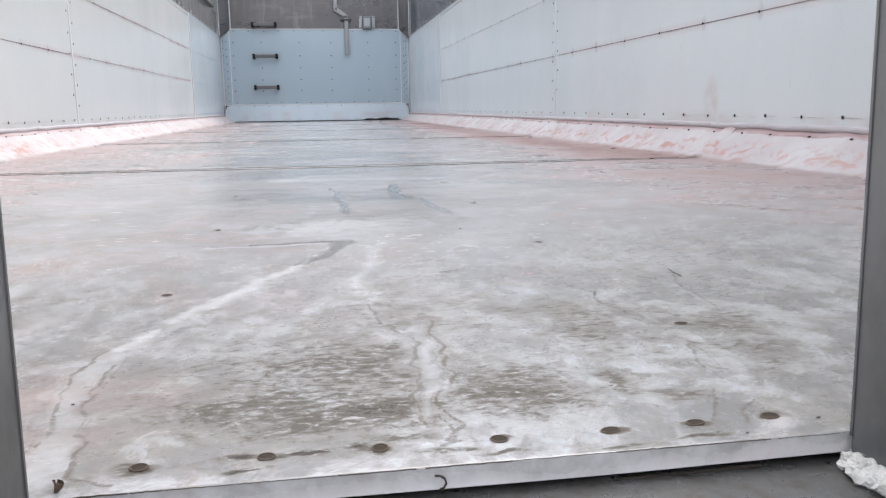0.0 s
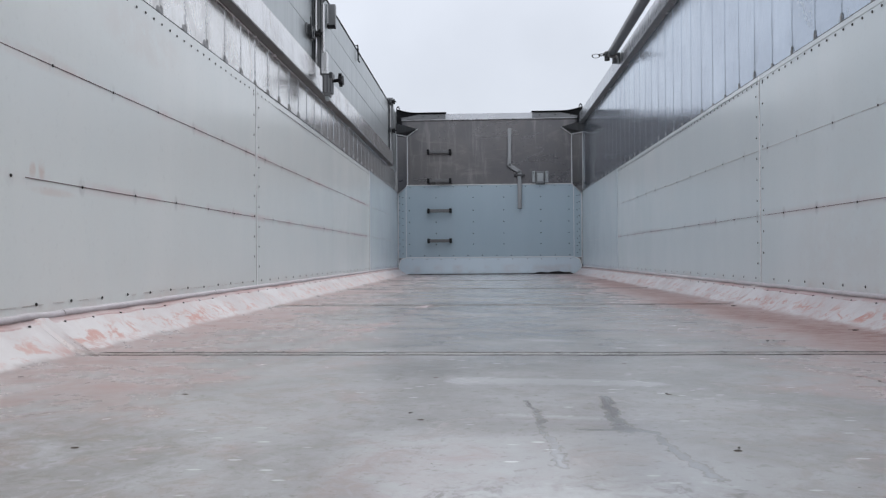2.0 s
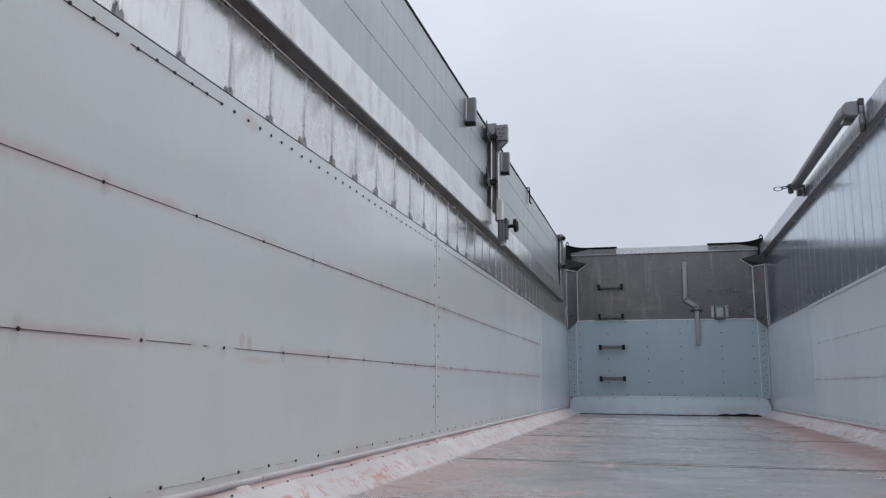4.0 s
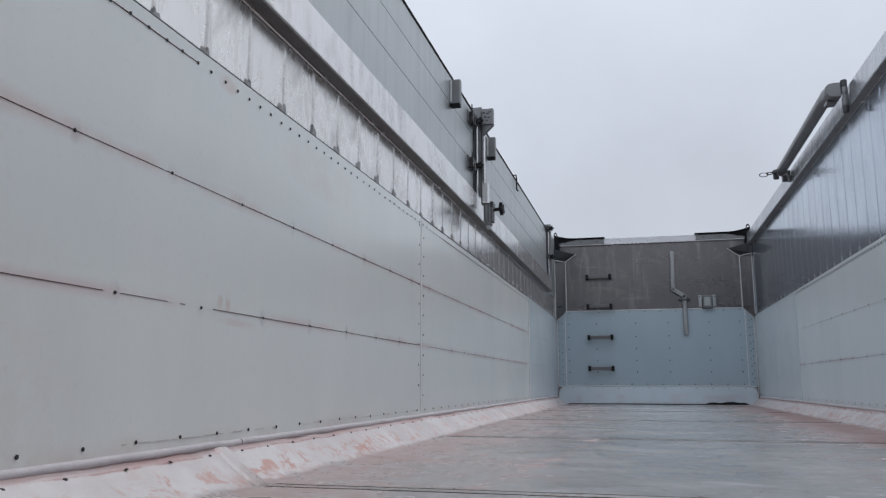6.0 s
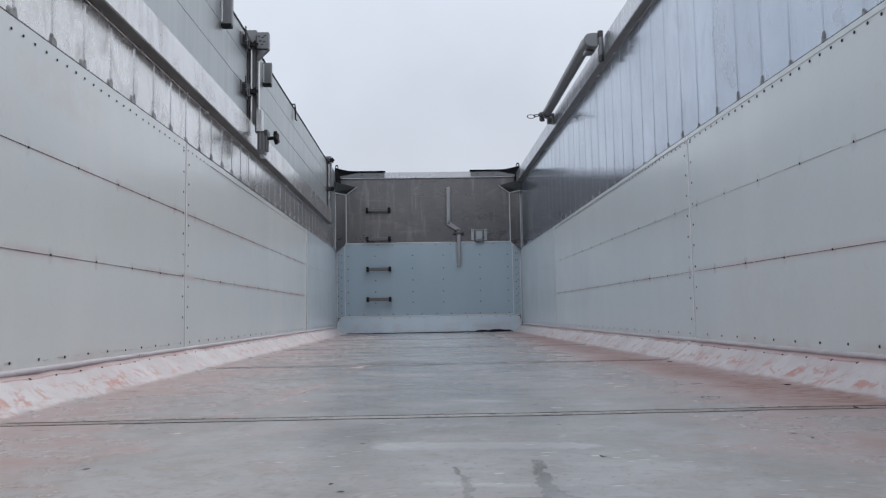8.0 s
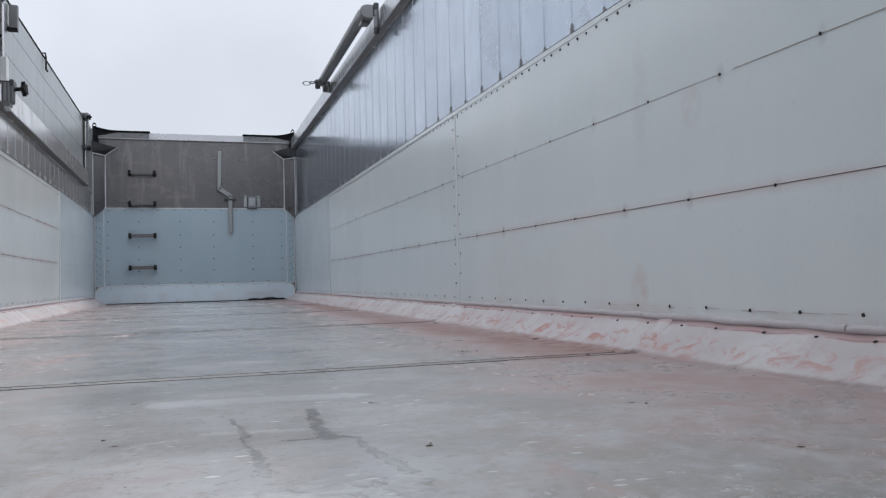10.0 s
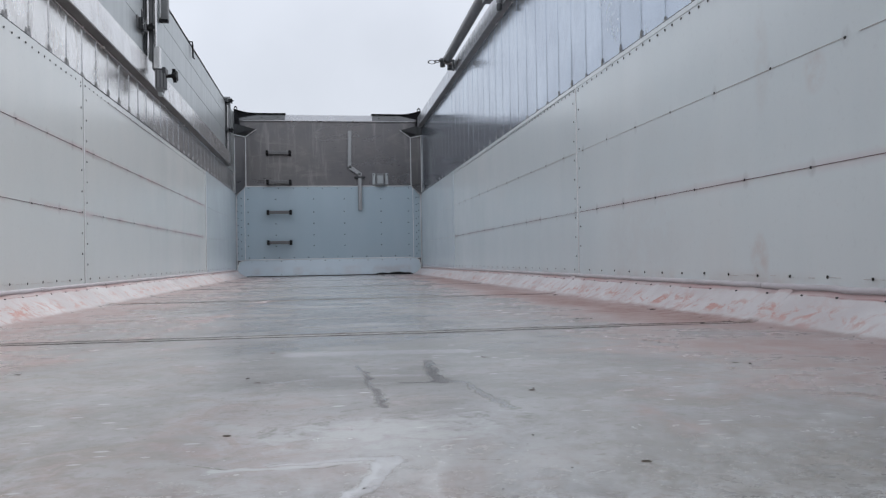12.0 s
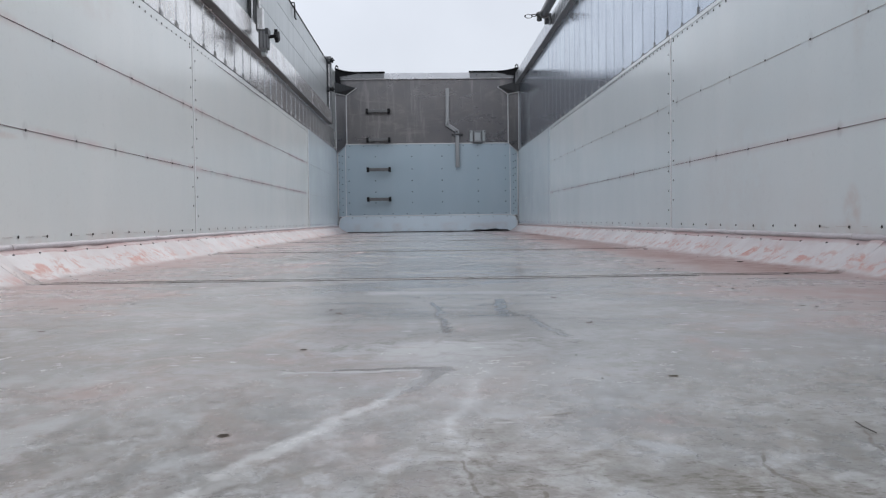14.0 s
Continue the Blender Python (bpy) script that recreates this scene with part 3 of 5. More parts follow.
tagged(ground, "unseen pale ground under the load body, added to bounce light", "ground", kind="structure")

# ---- floor ----
floor = part("floor", boxed((-1.24, 0.02, -0.16), (1.24, 10.3, -0.0135), 0.004), GALV)
tagged(floor, "steel bed lined with scuffed pale plastic sheets", "floor", kind="structure")


def capsule(X, Y, pts, r0, r1=None):
    """1 on a line through pts, falling to 0.5 at its radius and to 0 at twice that."""
    r1 = r0 if r1 is None else r1
    best = np.zeros_like(X)
    n = len(pts) - 1
    for i, ((ax, ay), (bx, by)) in enumerate(zip(pts, pts[1:])):
        dx, dy = bx - ax, by - ay
        u = np.clip(((X - ax) * dx + (Y - ay) * dy) / (dx * dx + dy * dy), 0, 1)
        d = np.hypot(X - ax - u * dx, Y - ay - u * dy)
        r = r0 + (r1 - r0) * (i + u) / n
        best = np.maximum(best, np.clip(1 - d / (2 * r), 0, 1))
    return best


def blob(X, Y, x, y, rx, ry):
    return np.clip(1.0 - 0.5 * np.hypot((X - x) / rx, (Y - y) / ry), 0, 1)


LATTICE = np.random.RandomState(5).uniform(-1, 1, (64, 64))


def ripple(X, Y, size, seed):
    """Smooth random swings between -1 and 1, about size metres across."""
    u, v = X / size + 17.3 * seed + 100, Y / size + 9.1 * seed + 100
    i, j = np.floor(u).astype(int), np.floor(v).astype(int)
    fu, fv = u - i, v - j
    fu, fv = fu * fu * (3 - 2 * fu), fv * fv * (3 - 2 * fv)
    g = lambda a, b: LATTICE[(i + a) % 64, (j + b) % 64]
    return (g(0, 0) * (1 - fu) + g(1, 0) * fu) * (1 - fv) + (g(0, 1) * (1 - fu) + g(1, 1) * fu) * fv


def stains(x_true, y_true):
    """Where the floor is wet, washed pale, whitened, gritty, dusted red or painted with sheen; the outlines wander."""
    X = x_true + 0.005 * ripple(x_true, y_true, 0.034, 1) + 0.0028 * ripple(x_true, y_true, 0.011, 2)
    Y = y_true + 0.006 * ripple(x_true, y_true, 0.037, 3) + 0.003 * ripple(x_true, y_true, 0.013, 4)
    track = capsule(X, Y, [(-0.125, 0.37), (-0.155, 0.253), (-0.188, 0.19), (-0.193, 0.12), (-0.186, 0.06), (-0.175, 0.0)], 0.008, 0.012)
    track = np.maximum(track, 0.72 * capsule(X, Y, [(-0.02, 0.40), (0.003, 0.28), (0.018, 0.2), (0.012, 0.12), (0.004, 0.05), (0.0, 0.0)], 0.008, 0.008))
    track = np.maximum(track, 0.8 * capsule(X, Y, [(0.187, 0.306), (0.19, 0.2), (0.205, 0.12), (0.19, 0.04)], 0.006, 0.014))
    track = np.maximum(track, 0.38 * capsule(X, Y, [(-0.25, 0.004), (0.26, 0.008)], 0.016))
    track = np.maximum(track, 0.7 * blob(X, Y, 0.0, 0.76, 0.17, 0.06))
    crust = 0.76 * capsule(X, Y, [(-0.036, 0.60), (-0.048, 0.55), (-0.062, 0.50), (-0.072, 0.467), (-0.09, 0.435), (-0.108, 0.402), (-0.121, 0.365), (-0.14, 0.305)], 0.007, 0.011)
    crust = np.maximum(crust, 0.9 * capsule(X, Y, [(-0.181, 0.606), (-0.13, 0.602), (-0.088, 0.602), (-0.05, 0.609)], 0.005))
    crust = np.maximum(crust, 0.7 * blob(X, Y, -0.01, 0.73, 0.17, 0.10))
    crust = np.maximum(crust, 0.56 * capsule(X, Y, [(0.036, 0.60), (0.013, 0.555), (0.004, 0.51), (-0.004, 0.437), (-0.017, 0.398), (-0.023, 0.348), (-0.008, 0.30)], 0.015, 0.009))
    crust = np.maximum(crust, 0.6 * capsule(X, Y, [(-0.118, 0.38), (-0.135, 0.335), (-0.165, 0.265), (-0.186, 0.20)], 0.010, 0.009))
    crust = np.maximum(crust, 0.85 * capsule(X, Y, [(-0.13, 1.478), (0.04, 1.464), (0.20, 1.44)], 0.045, 0.036))
    crust = np.maximum(crust, 0.62 * capsule(X, Y, [(-0.07, 1.16), (0.065, 1.135)], 0.02))
    crust = np.maximum(crust, 0.8 * capsule(X, Y, [(0.02, 2.205), (0.14, 2.17)], 0.035))
    crust = np.maximum(crust, 0.6 * capsule(X, Y, [(0.13, 0.815), (0.16, 0.80)], 0.006))
    track = np.maximum(track, 0.6 * blob(X, Y, -0.27, 0.2, 0.06, 0.25))
    wet = capsule(X, Y, [(-0.022, 0.608), (-0.034, 0.575), (-0.046, 0.53), (-0.062, 0.495), (-0.07, 0.48)], 0.013, 0.005)
    wet = np.maximum(wet, 0.64 * capsule(X, Y, [(-0.027, 1.273), (-0.016, 1.201), (-0.015, 1.044), (-0.008, 0.934), (-0.006, 0.87)], 0.007, 0.009))
    wet = np.maximum(wet, 0.8 * capsule(X, Y, [(0.108, 1.31), (0.098, 1.22), (0.092, 1.12), (0.096, 1.05)], 0.010, 0.013))
    wet = np.maximum(wet, 0.66 * capsule(X, Y, [(0.126, 1.03), (0.13, 0.947), (0.136, 0.877), (0.148, 0.83)], 0.007, 0.012))
    wet = np.maximum(wet, capsule(X, Y, [(-0.13, 0.615), (-0.085, 0.612), (-0.035, 0.618)], 0.003, 0.006))
    wet = np.maximum(wet, 0.75 * capsule(X, Y, [(0.033, 1.06), (0.095, 1.058), (0.126, 1.04)], 0.005, 0.008))
    # middle band that takes the painted sheen and the extra gloss
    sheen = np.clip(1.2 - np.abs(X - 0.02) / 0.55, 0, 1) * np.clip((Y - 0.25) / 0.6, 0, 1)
    brown = 1.7 * blob(X, Y, -0.03, 0.055, 0.06, 0.024)
    brown = np.maximum(brown, 1.3 * blob(X, Y, -0.07, 0.075, 0.075, 0.04))
    brown = np.maximum(brown, 1.45 * blob(X, Y, 0.055, 0.075, 0.045, 0.05))
    brown = np.maximum(brown, 1.15 * blob(X, Y, -0.05, 0.13, 0.11, 0.09))
    brown = np.maximum(brown, 1.15 * blob(X, Y, 0.118, 0.075, 0.016, 0.03))
    brown = np.maximum(brown, 1.1 * blob(X, Y, 0.145, 0.05, 0.03, 0.012))
    brown = np.maximum(brown, 0.9 * blob(X, Y, 0.14, 0.19, 0.05, 0.12))
    brown = np.maximum(brown, 0.75 * blob(X, Y, 0.03, 0.25, 0.14, 0.14))
    brown = np.maximum(brown, 0.9 * blob(X, Y, 0.235, 0.17, 0.07, 0.16))
    brown = np.maximum(brown, 0.5 * blob(X, Y, 0.0, 0.35, 0.5, 0.3))
    brown = np.maximum(brown, 0.62 * blob(X, Y, 0.28, 0.36, 0.26, 0.28))
    brown = np.maximum(brown, 0.6 * blob(X, Y, 0.07, 0.40, 0.06, 0.06))
    brown = np.maximum(brown, 0.3 * blob(X, Y, 0.15, 0.5, 0.5, 0.3))
    dry = np.maximum(capsule(X, Y, [(-0.193, 0.182), (-0.19, 0.12), (-0.182, 0.05), (-0.178, 0.0)], 0.010), capsule(X, Y, [(0.012, 0.21), (0.014, 0.15), (0.008, 0.09), (0.0, 0.045)], 0.008))
    brown = brown - 0.55 * np.clip(dry * 2 - 0.5, 0, 1)
    for x in (-0.136, -0.079, -0.026, 0.032, 0.089, 0.134, 0.175):
        brown = np.maximum(brown, 2.1 * blob(X, Y, x + 0.002, 0.009, 0.006, 0.004))
    for x, y, rx, ry, a in ((-0.062, 0.010, 0.010, 0.003, 1.7), (-0.093, 0.012, 0.008, 0.0025, 1.5), (-0.036, 0.011, 0.006, 0.003, 1.3), (-0.088, -0.006, 0.008, 0.002, 1.3), (0.004, 0.0, 0.012, 0.004, 1.0), (-0.012, 0.02, 0.02, 0.008, 0.8),
                            (0.03, -0.008, 0.02, 0.002, 1.0), (0.085, -0.009, 0.012, 0.002, 1.1), (0.13, -0.008, 0.02, 0.002, 1.0)):
        brown = np.maximum(brown, 1.7 * a * blob(X, Y, x, y, rx, ry))
    track = track * (1 - np.clip(brown - 0.45, 0, 1))
    pink = np.clip((np.abs(X) - 0.24) / 0.74, 0, 1) * np.where(X > 0, 0.9, 0.66) * np.clip(0.52 + Y / 3.6, 0.5, 1.05)
    pink = np.maximum(pink, 1.35 * capsule(X, Y, [(1.0, 2.0), (0.94, 2.6), (0.92, 4.0), (0.98, 7.5)], 0.22, 0.2))
    pink = np.maximum(pink, 0.6 * capsule(X, Y, [(-0.62, 1.5), (-0.45, 2.6), (-0.35, 3.8)], 0.05))
    pink = np.maximum(pink, 0.62 * capsule(X, Y, [(0.305, 0.8), (0.309, 0.726), (0.313, 0.663)], 0.03))
    pink = np.maximum(pink, 0.6 * capsule(X, Y, [(-0.246, 0.718), (-0.206, 0.674)], 0.025))
    pink = np.maximum(pink, 0.5 * blob(X, Y, 0.6, 0.9, 0.3, 0.25))
    pink = np.maximum(pink, 0.42 * blob(X, Y, -0.35, 0.5, 0.35, 0.5))
    line = np.zeros_like(X)
    for pts in ([(-0.193, 0.202), (-0.204, 0.146), (-0.193, 0.088), (-0.193, 0.039)], [(-0.184, 0.164), (-0.177, 0.084), (-0.178, 0.049), (-0.167, 0.038), (-0.164, 0.003), (-0.14, 0.0)],
                [(-0.001, 0.215), (0.012, 0.187), (0.007, 0.133), (-0.004, 0.067), (-0.001, 0.032)], [(0.03, 0.23), (0.027, 0.18), (0.022, 0.115), (0.011, 0.053)],
                [(0.009, 0.04), (0.016, 0.021), (0.004, 0.005)], [(0.187, 0.306), (0.173, 0.259), (0.185, 0.197), (0.193, 0.174)], [(0.28, 0.361), (0.27, 0.311), (0.262, 0.227)],
                [(0.192, 0.132), (0.181, 0.105), (0.178, 0.083)], [(0.163, 0.053), (0.158, 0.035), (0.143, 0.006)], [(0.178, 0.031), (0.166, 0.017), (0.162, 0.003)],
                [(-0.014, 0.29), (-0.001, 0.225), (0.004, 0.20)], [(0.012, 0.053), (0.022, 0.03), (0.008, 0.014), (0.03, 0.006)], [(0.122, 0.09), (0.114, 0.062), (0.125, 0.05)],
                [(-0.214, 0.632), (-0.16, 0.606)], [(-0.12, 0.598), (-0.082, 0.594), (-0.062, 0.603)], [(0.018, 0.392), (0.03, 0.394)], [(0.056, 0.403), (0.088, 0.41)], [(0.05, 0.588), (0.075, 0.586)]):
        line = np.maximum(line, capsule(X, Y, pts, 0.0034))
    # the cut front face is set paler than the top
    rim_edge = y_true < -0.0145
    line = np.where(y_true < -0.012, 0.0, line)
    return dict(wet=wet, line=line, soil=np.where(rim_edge, 0.35, np.clip(1.12 - 0.45 * Y, 0.35, 1.08)), track=np.where(rim_edge, 0.6, 0.9 * track), brown=np.where(y_true > -0.013, brown, 0), pink=pink, sheen=sheen, crust=np.where(rim_edge, 0.46, crust))


def rise(x):
    """Cross-section of a sheet: flat, then turned up to the wall."""
    s = 1 if x > 0 else -1
    a = abs(x) - FOOT
    if a <= 0:
        return x, 0.0
    u = a / 0.125
    return s * (FOOT + 0.125 * u), 0.088 * (u ** 1.25)


def swell(x, y):
    """Slight unevenness of the flat floor, calmer far inside."""
    calm = 0.35 + 0.65 * min(1, max(0, (3.4 - y) / 1.2))
    return (0.0011 * noise.noise((x * 2.1, y * 1.7, 3.0)) + 0.0008 * noise.noise((x * 6.5, y * 5.0, 9.0))) * calm


def floor_sheet(y0, y1, step, fine_half):
    xs = [-FOOT - 0.125 * (1 - i / 8) for i in range(8)]
    if fine_half:
        flat = np.concatenate([np.linspace(-FOOT, -fine_half, 42)[:-1], np.linspace(-fine_half, fine_half, 380), np.linspace(fine_half, FOOT, 42)[1:]])
    else:
        flat = np.linspace(-FOOT, FOOT, max(41, round(2 * FOOT / step)))
    xs += [float(v) for v in flat] + [FOOT + 0.125 * (i + 1) / 8 for i in range(8)]
    ny = max(2, round((y1 - y0) / step))
    ys = [y0, y0 + 0.0025] + [y0 + 0.0025 + (y1 - y0 - 0.005) * (j + 1) / ny for j in range(ny)] + [y1]
    if fine_half:
        ys = [y0, y0 + 0.0025] + [float(v) for v in np.linspace(y0 + 0.005, 0.72, 380)] + [float(v) for v in np.linspace(0.725, y1 - 0.0025, 180)] + [y1]
    nx, verts = len(xs), []
    for j, y in enumerate(ys):
        end = j in (0, len(ys) - 1)
        for x in xs:
            px, pz = rise(x)
            wave = swell(x, y)
            if abs(x) > FOOT:
                wave += (0.004 * noise.noise((x * 4, y * 6.0, 5.0)) + 0.0034 * noise.noise((x * 14, y * 13.0, 2.0))) * min(1, (abs(x) - FOOT) / 0.05)
            verts.append((px, y, pz + wave - (0.0002 if end else 0)))
    top = len(verts)
    faces = [(j * nx + i, j * nx + i + 1, (j + 1) * nx + i + 1, (j + 1) * nx + i) for j in range(len(ys) - 1) for i in range(nx - 1)]
    for j in (0, len(ys) - 1):
        for i in range(nx):
            x, y, z = verts[j * nx + i]
            verts.append((x, y, z - 0.0105))
    last = (len(ys) - 1) * nx
    for i in range(nx - 1):
        faces.append((top + i, top + i + 1, i + 1, i))
        faces.append((last + i, last + i + 1, top + nx + i + 1, top + nx + i))
        faces.append((top + nx + i, top + nx + i + 1, top + i + 1, top + i))
    faces.append([j * nx for j in range(len(ys))] + [top + nx, top])
    faces.append([j * nx + nx - 1 for j in reversed(range(len(ys)))] + [top + nx - 1, top + 2 * nx - 1])
    me = bpy.data.meshes.new("floor_sheet")
    me.from_pydata(verts, [], faces)
    me.polygons.foreach_set("use_smooth", [k < (len(ys) - 1) * (nx - 1) for k in range(len(faces))])
    P = np.array(verts)
    low = P[:, 2] < -0.008
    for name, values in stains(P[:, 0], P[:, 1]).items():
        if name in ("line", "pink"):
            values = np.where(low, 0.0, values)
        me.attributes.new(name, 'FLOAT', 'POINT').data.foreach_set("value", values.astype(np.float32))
    lift = np.where(low & (P[:, 1] < -0.0145), 0.15, np.clip((np.abs(P[:, 0]) - FOOT) / 0.125, 0, 1))
    me.attributes.new("lift", 'FLOAT', 'POINT').data.foreach_set("value", lift.astype(np.float32))
    me.materials.append(FLOOR)
    me.update()
    ob = new("floor_sheet", me)
    ob.parent = floor
    return ob


X_EDGE = (-0.165, 0.19)
SEAMS = [1.885, 3.775, 5.66, 7.55, 9.4]
edges = [-0.016] + SEAMS + [FRONT - 0.055]
for n, (a, b) in enumerate(zip(edges, edges[1:])):
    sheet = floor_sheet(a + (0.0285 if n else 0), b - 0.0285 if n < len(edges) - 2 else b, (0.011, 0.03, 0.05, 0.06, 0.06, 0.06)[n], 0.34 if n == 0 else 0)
    # countersunk screws, six rows, staggered
    for c, x in enumerate((-1.01, -0.6, -0.19, 0.21, 0.615, 1.025)):
        y = 0.369 - 0.38 + (0.19 if c % 2 else 0.0)
        while y < b - 0.06:
            if y > a + 0.06 and y > 0.12:
                sx, sy = x + random.uniform(-0.006, 0.006), y + random.uniform(-0.012, 0.012)
                piece("floor_screw", FLOOR_SCREW_MESH, sheet, pose(sx, sy, swell(sx, sy) + 0.0002, 0, 0, random.uniform(-20, 20)) @ Matrix.Diagonal((random.uniform(0.75, 1.0), random.uniform(0.55, 0.8), 0.6, 1)))
            y += 0.38
    if n == 0:
        for x in (-0.136, -0.079, -0.026, 0.032, 0.089, 0.134, 0.175):
            piece("floor_screw", FLOOR_SCREW_MESH, sheet, pose(x, 0.0085, swell(x, 0.0085) + 0.0003, 0, 0, random.uniform(-20, 20)) @ Matrix.Diagonal((random.uniform(0.72, 0.95), random.uniform(0.6, 0.8), 1, 1)))

# broken line of dirt along the front edge of the first sheet
bm = bmesh.new()
x = X_EDGE[0]
while x < X_EDGE[1]:
    ln = random.uniform(0.012, 0.05)
    r = random.choice((0.00022, 0.0003, 0.0004))
    tube(bm, [(x + ln * i / 8, -0.0160, 0.0004 * noise.noise((x * 40 + i, 3.0, 1.0))) for i in range(9)], r, 6, 0.8)
    x += ln + random.choice((0.0003, 0.0006, 0.004))
part("edge_dirt", bm, GRIT, floor.children[0], "dark broken line of dirt along the edge")

# joint strips between the sheets, turned up with them at both ends
for y in SEAMS:
    bm = bmesh.new()
    xs = [-FOOT - 0.125 * (1 - i / 5) for i in range(5)] + [(-FOOT + 2 * FOOT * i / 60) for i in range(61)] + [FOOT + 0.125 * (i + 1) / 5 for i in range(5)]
    rows = []
    for x in xs:
        px, pz = rise(x)
        wob = 0.004 * noise.noise((x * 2.5, y, 0))
        turned = abs(x) > FOOT - 0.001
        half = 0.034 if turned else 0.0218
        rows.append([bm.verts.new((px, y + wob + o * half, pz + h + (0 if turned else swell(px, y + o * half)))) for o, h in ((-1, -0.011), (-1, 0.0004 if turned else 0.0), (-0.45 if turned else -0.96, 0.0042 if turned else 0.0), (0.5 if turned else 0.96, 0.0036 if turned else 0.0), (1, 0.0004 if turned else 0.0), (1, -0.011))])
    for a, b in zip(rows, rows[1:]):
        for i in range(6):
            bm.faces.new((a[i], a[(i + 1) % 6], b[(i + 1) % 6], b[i]))
    bm.faces.new(rows[0]), bm.faces.new(rows[-1])
    bmesh.ops.recalc_face_normals(bm, faces=bm.faces)
    strip = part("seam_strip", bm, FLOOR, floor)
    V = np.array([v.co[:] for v in strip.data.vertices])
    values = dict(stains(V[:, 0], V[:, 1]), lift=np.where((V[:, 0] < 0) & (y < 3), 0.3, 1.0) * np.clip((np.abs(V[:, 0]) - FOOT) / 0.125, 0, 1))
    values["brown"] = np.maximum(values["brown"], np.where(np.abs(V[:, 0]) < FOOT, 0.62, 0.1))
    for name, val in values.items():
        strip.data.attributes.new(name, 'FLOAT', 'POINT').data.foreach_set("value", val.astype(np.float32))
    # two dirty joints, one each side of the strip, of uneven width
    for o in (-0.0252, 0.0252):
        grout = bmesh.new()
        low = []
        for i in range(121):
            gx = FOOT * (i / 60 - 1)
            mid = y + o + 0.004 * noise.noise((gx * 2.5, y, 0)) + 0.0012 * noise.noise((gx * 21, y, o))
            wide = 0.0036 + 0.0022 * noise.noise((gx * 9, y + 4, o * 90)) + 0.0014 * noise.noise((gx * 31, y + 8, o * 90))
            low.append([grout.verts.new((gx, mid + q * wide, swell(gx, mid) + d)) for q, d in ((-1, -0.001), (-0.5, 0.0008), (0.5, 0.0008), (1, -0.001), (1, -0.009), (-1, -0.009))])
        for a, b in zip(low, low[1:]):
            for i in range(6):
                grout.faces.new((a[i], a[(i + 1) % 6], b[(i + 1) % 6], b[i]))
        grout.faces.new(low[0]), grout.faces.new(low[-1])
        bmesh.ops.recalc_face_normals(grout, faces=grout.faces)
        part("joint_filler", grout, GROUT, strip, "dark dirt packed in the joint")
    for i in range(8):
        for o in (-0.036, 0.036):
            piece("rivet", RIVET_MESH, strip, pose(-0.98 + i * 0.27 + (0.12 if o > 0 else 0) + random.uniform(-0.03, 0.03), y + o, 0.0006) @ Matrix.Diagonal((0.7, 0.7, 0.5, 1)))


# ---- side walls ----
def plank_mesh(top, metal, proud, bottom=0.0):
    """One interlocking wall plank, 0.226 long, inner face towards +x, with the raised rib of its joint."""
    deep = 0.0008 + proud
    prof = [(-0.034, 0.0), (0.0, 0.0), (0.0, 0.2003), (0.8 * proud, 0.2010), (proud, 0.2022), (0.0, 0.2034), (-0.4 * proud, 0.2056), (-deep, 0.2064), (-deep, 0.2092), (-0.4 * proud, 0.2100), (0.0, 0.2114), (proud, 0.2126), (0.8 * proud, 0.2138), (0.0, 0.2146), (0.0, 0.2252), (-0.034, 0.2252)]
    return mesh_of(prism(prof, (bottom, top), 'z'), "plank", metal)


def smear_mesh():
    """Sealant pressed into the foot of a joint."""
    bm = bmesh.new()
    pts = [(-0.03, 0), (-0.034, 0.016), (-0.03, 0.03), (-0.022, 0.036), (-0.013, 0.026), (-0.006, 0.024), (0.0, 0.044), (0.006, 0.048), (0.011, 0.03), (0.014, 0.012), (0.016, 0)]
    lo = [bm.verts.new((0.0, u, v)) for u, v in pts]
    hi = [bm.verts.new((0.0055, u * 0.7, v * 0.8)) for u, v in pts]
    for i in range(len(pts)):
        j = (i + 1) % len(pts)
        bm.faces.new((lo[i], lo[j], hi[j], hi[i]))
    bm.faces.new(hi)
    bmesh.ops.recalc_face_normals(bm, faces=bm.faces)
    return mesh_of(bm, "sealant", SEALANT)


SMEAR = smear_mesh()

# where the scored lines of the left wall are worn away between their lengths
WORN_LINES = {(-1, 0, 0.43): ((-0.01, 0.62), (0.63, 1.405), (1.46, 1.63), (1.682, 1.70), (1.83, 2.52), (2.524, 3.40), (3.405, 3.66), (3.67, 3.715)),
              (-1, 0, 0.728): ((-0.01, 1.585), (1.59, 1.62), (1.625, 2.41), (2.414, 3.02), (3.03, 3.05), (3.06, 3.74)),
              (-1, 1, 0.43): ((3.90, 4.32), (4.33, 4.9), (4.91, 5.3), (5.34, 5.9), (5.94, 6.05), (6.14, 6.6), (6.7, 7.3)),
              (-1, 1, 0.728): ((3.81, 4.6), (4.605, 5.4), (5.41, 6.3), (6.32, 7.0), (7.02, 7.5))}


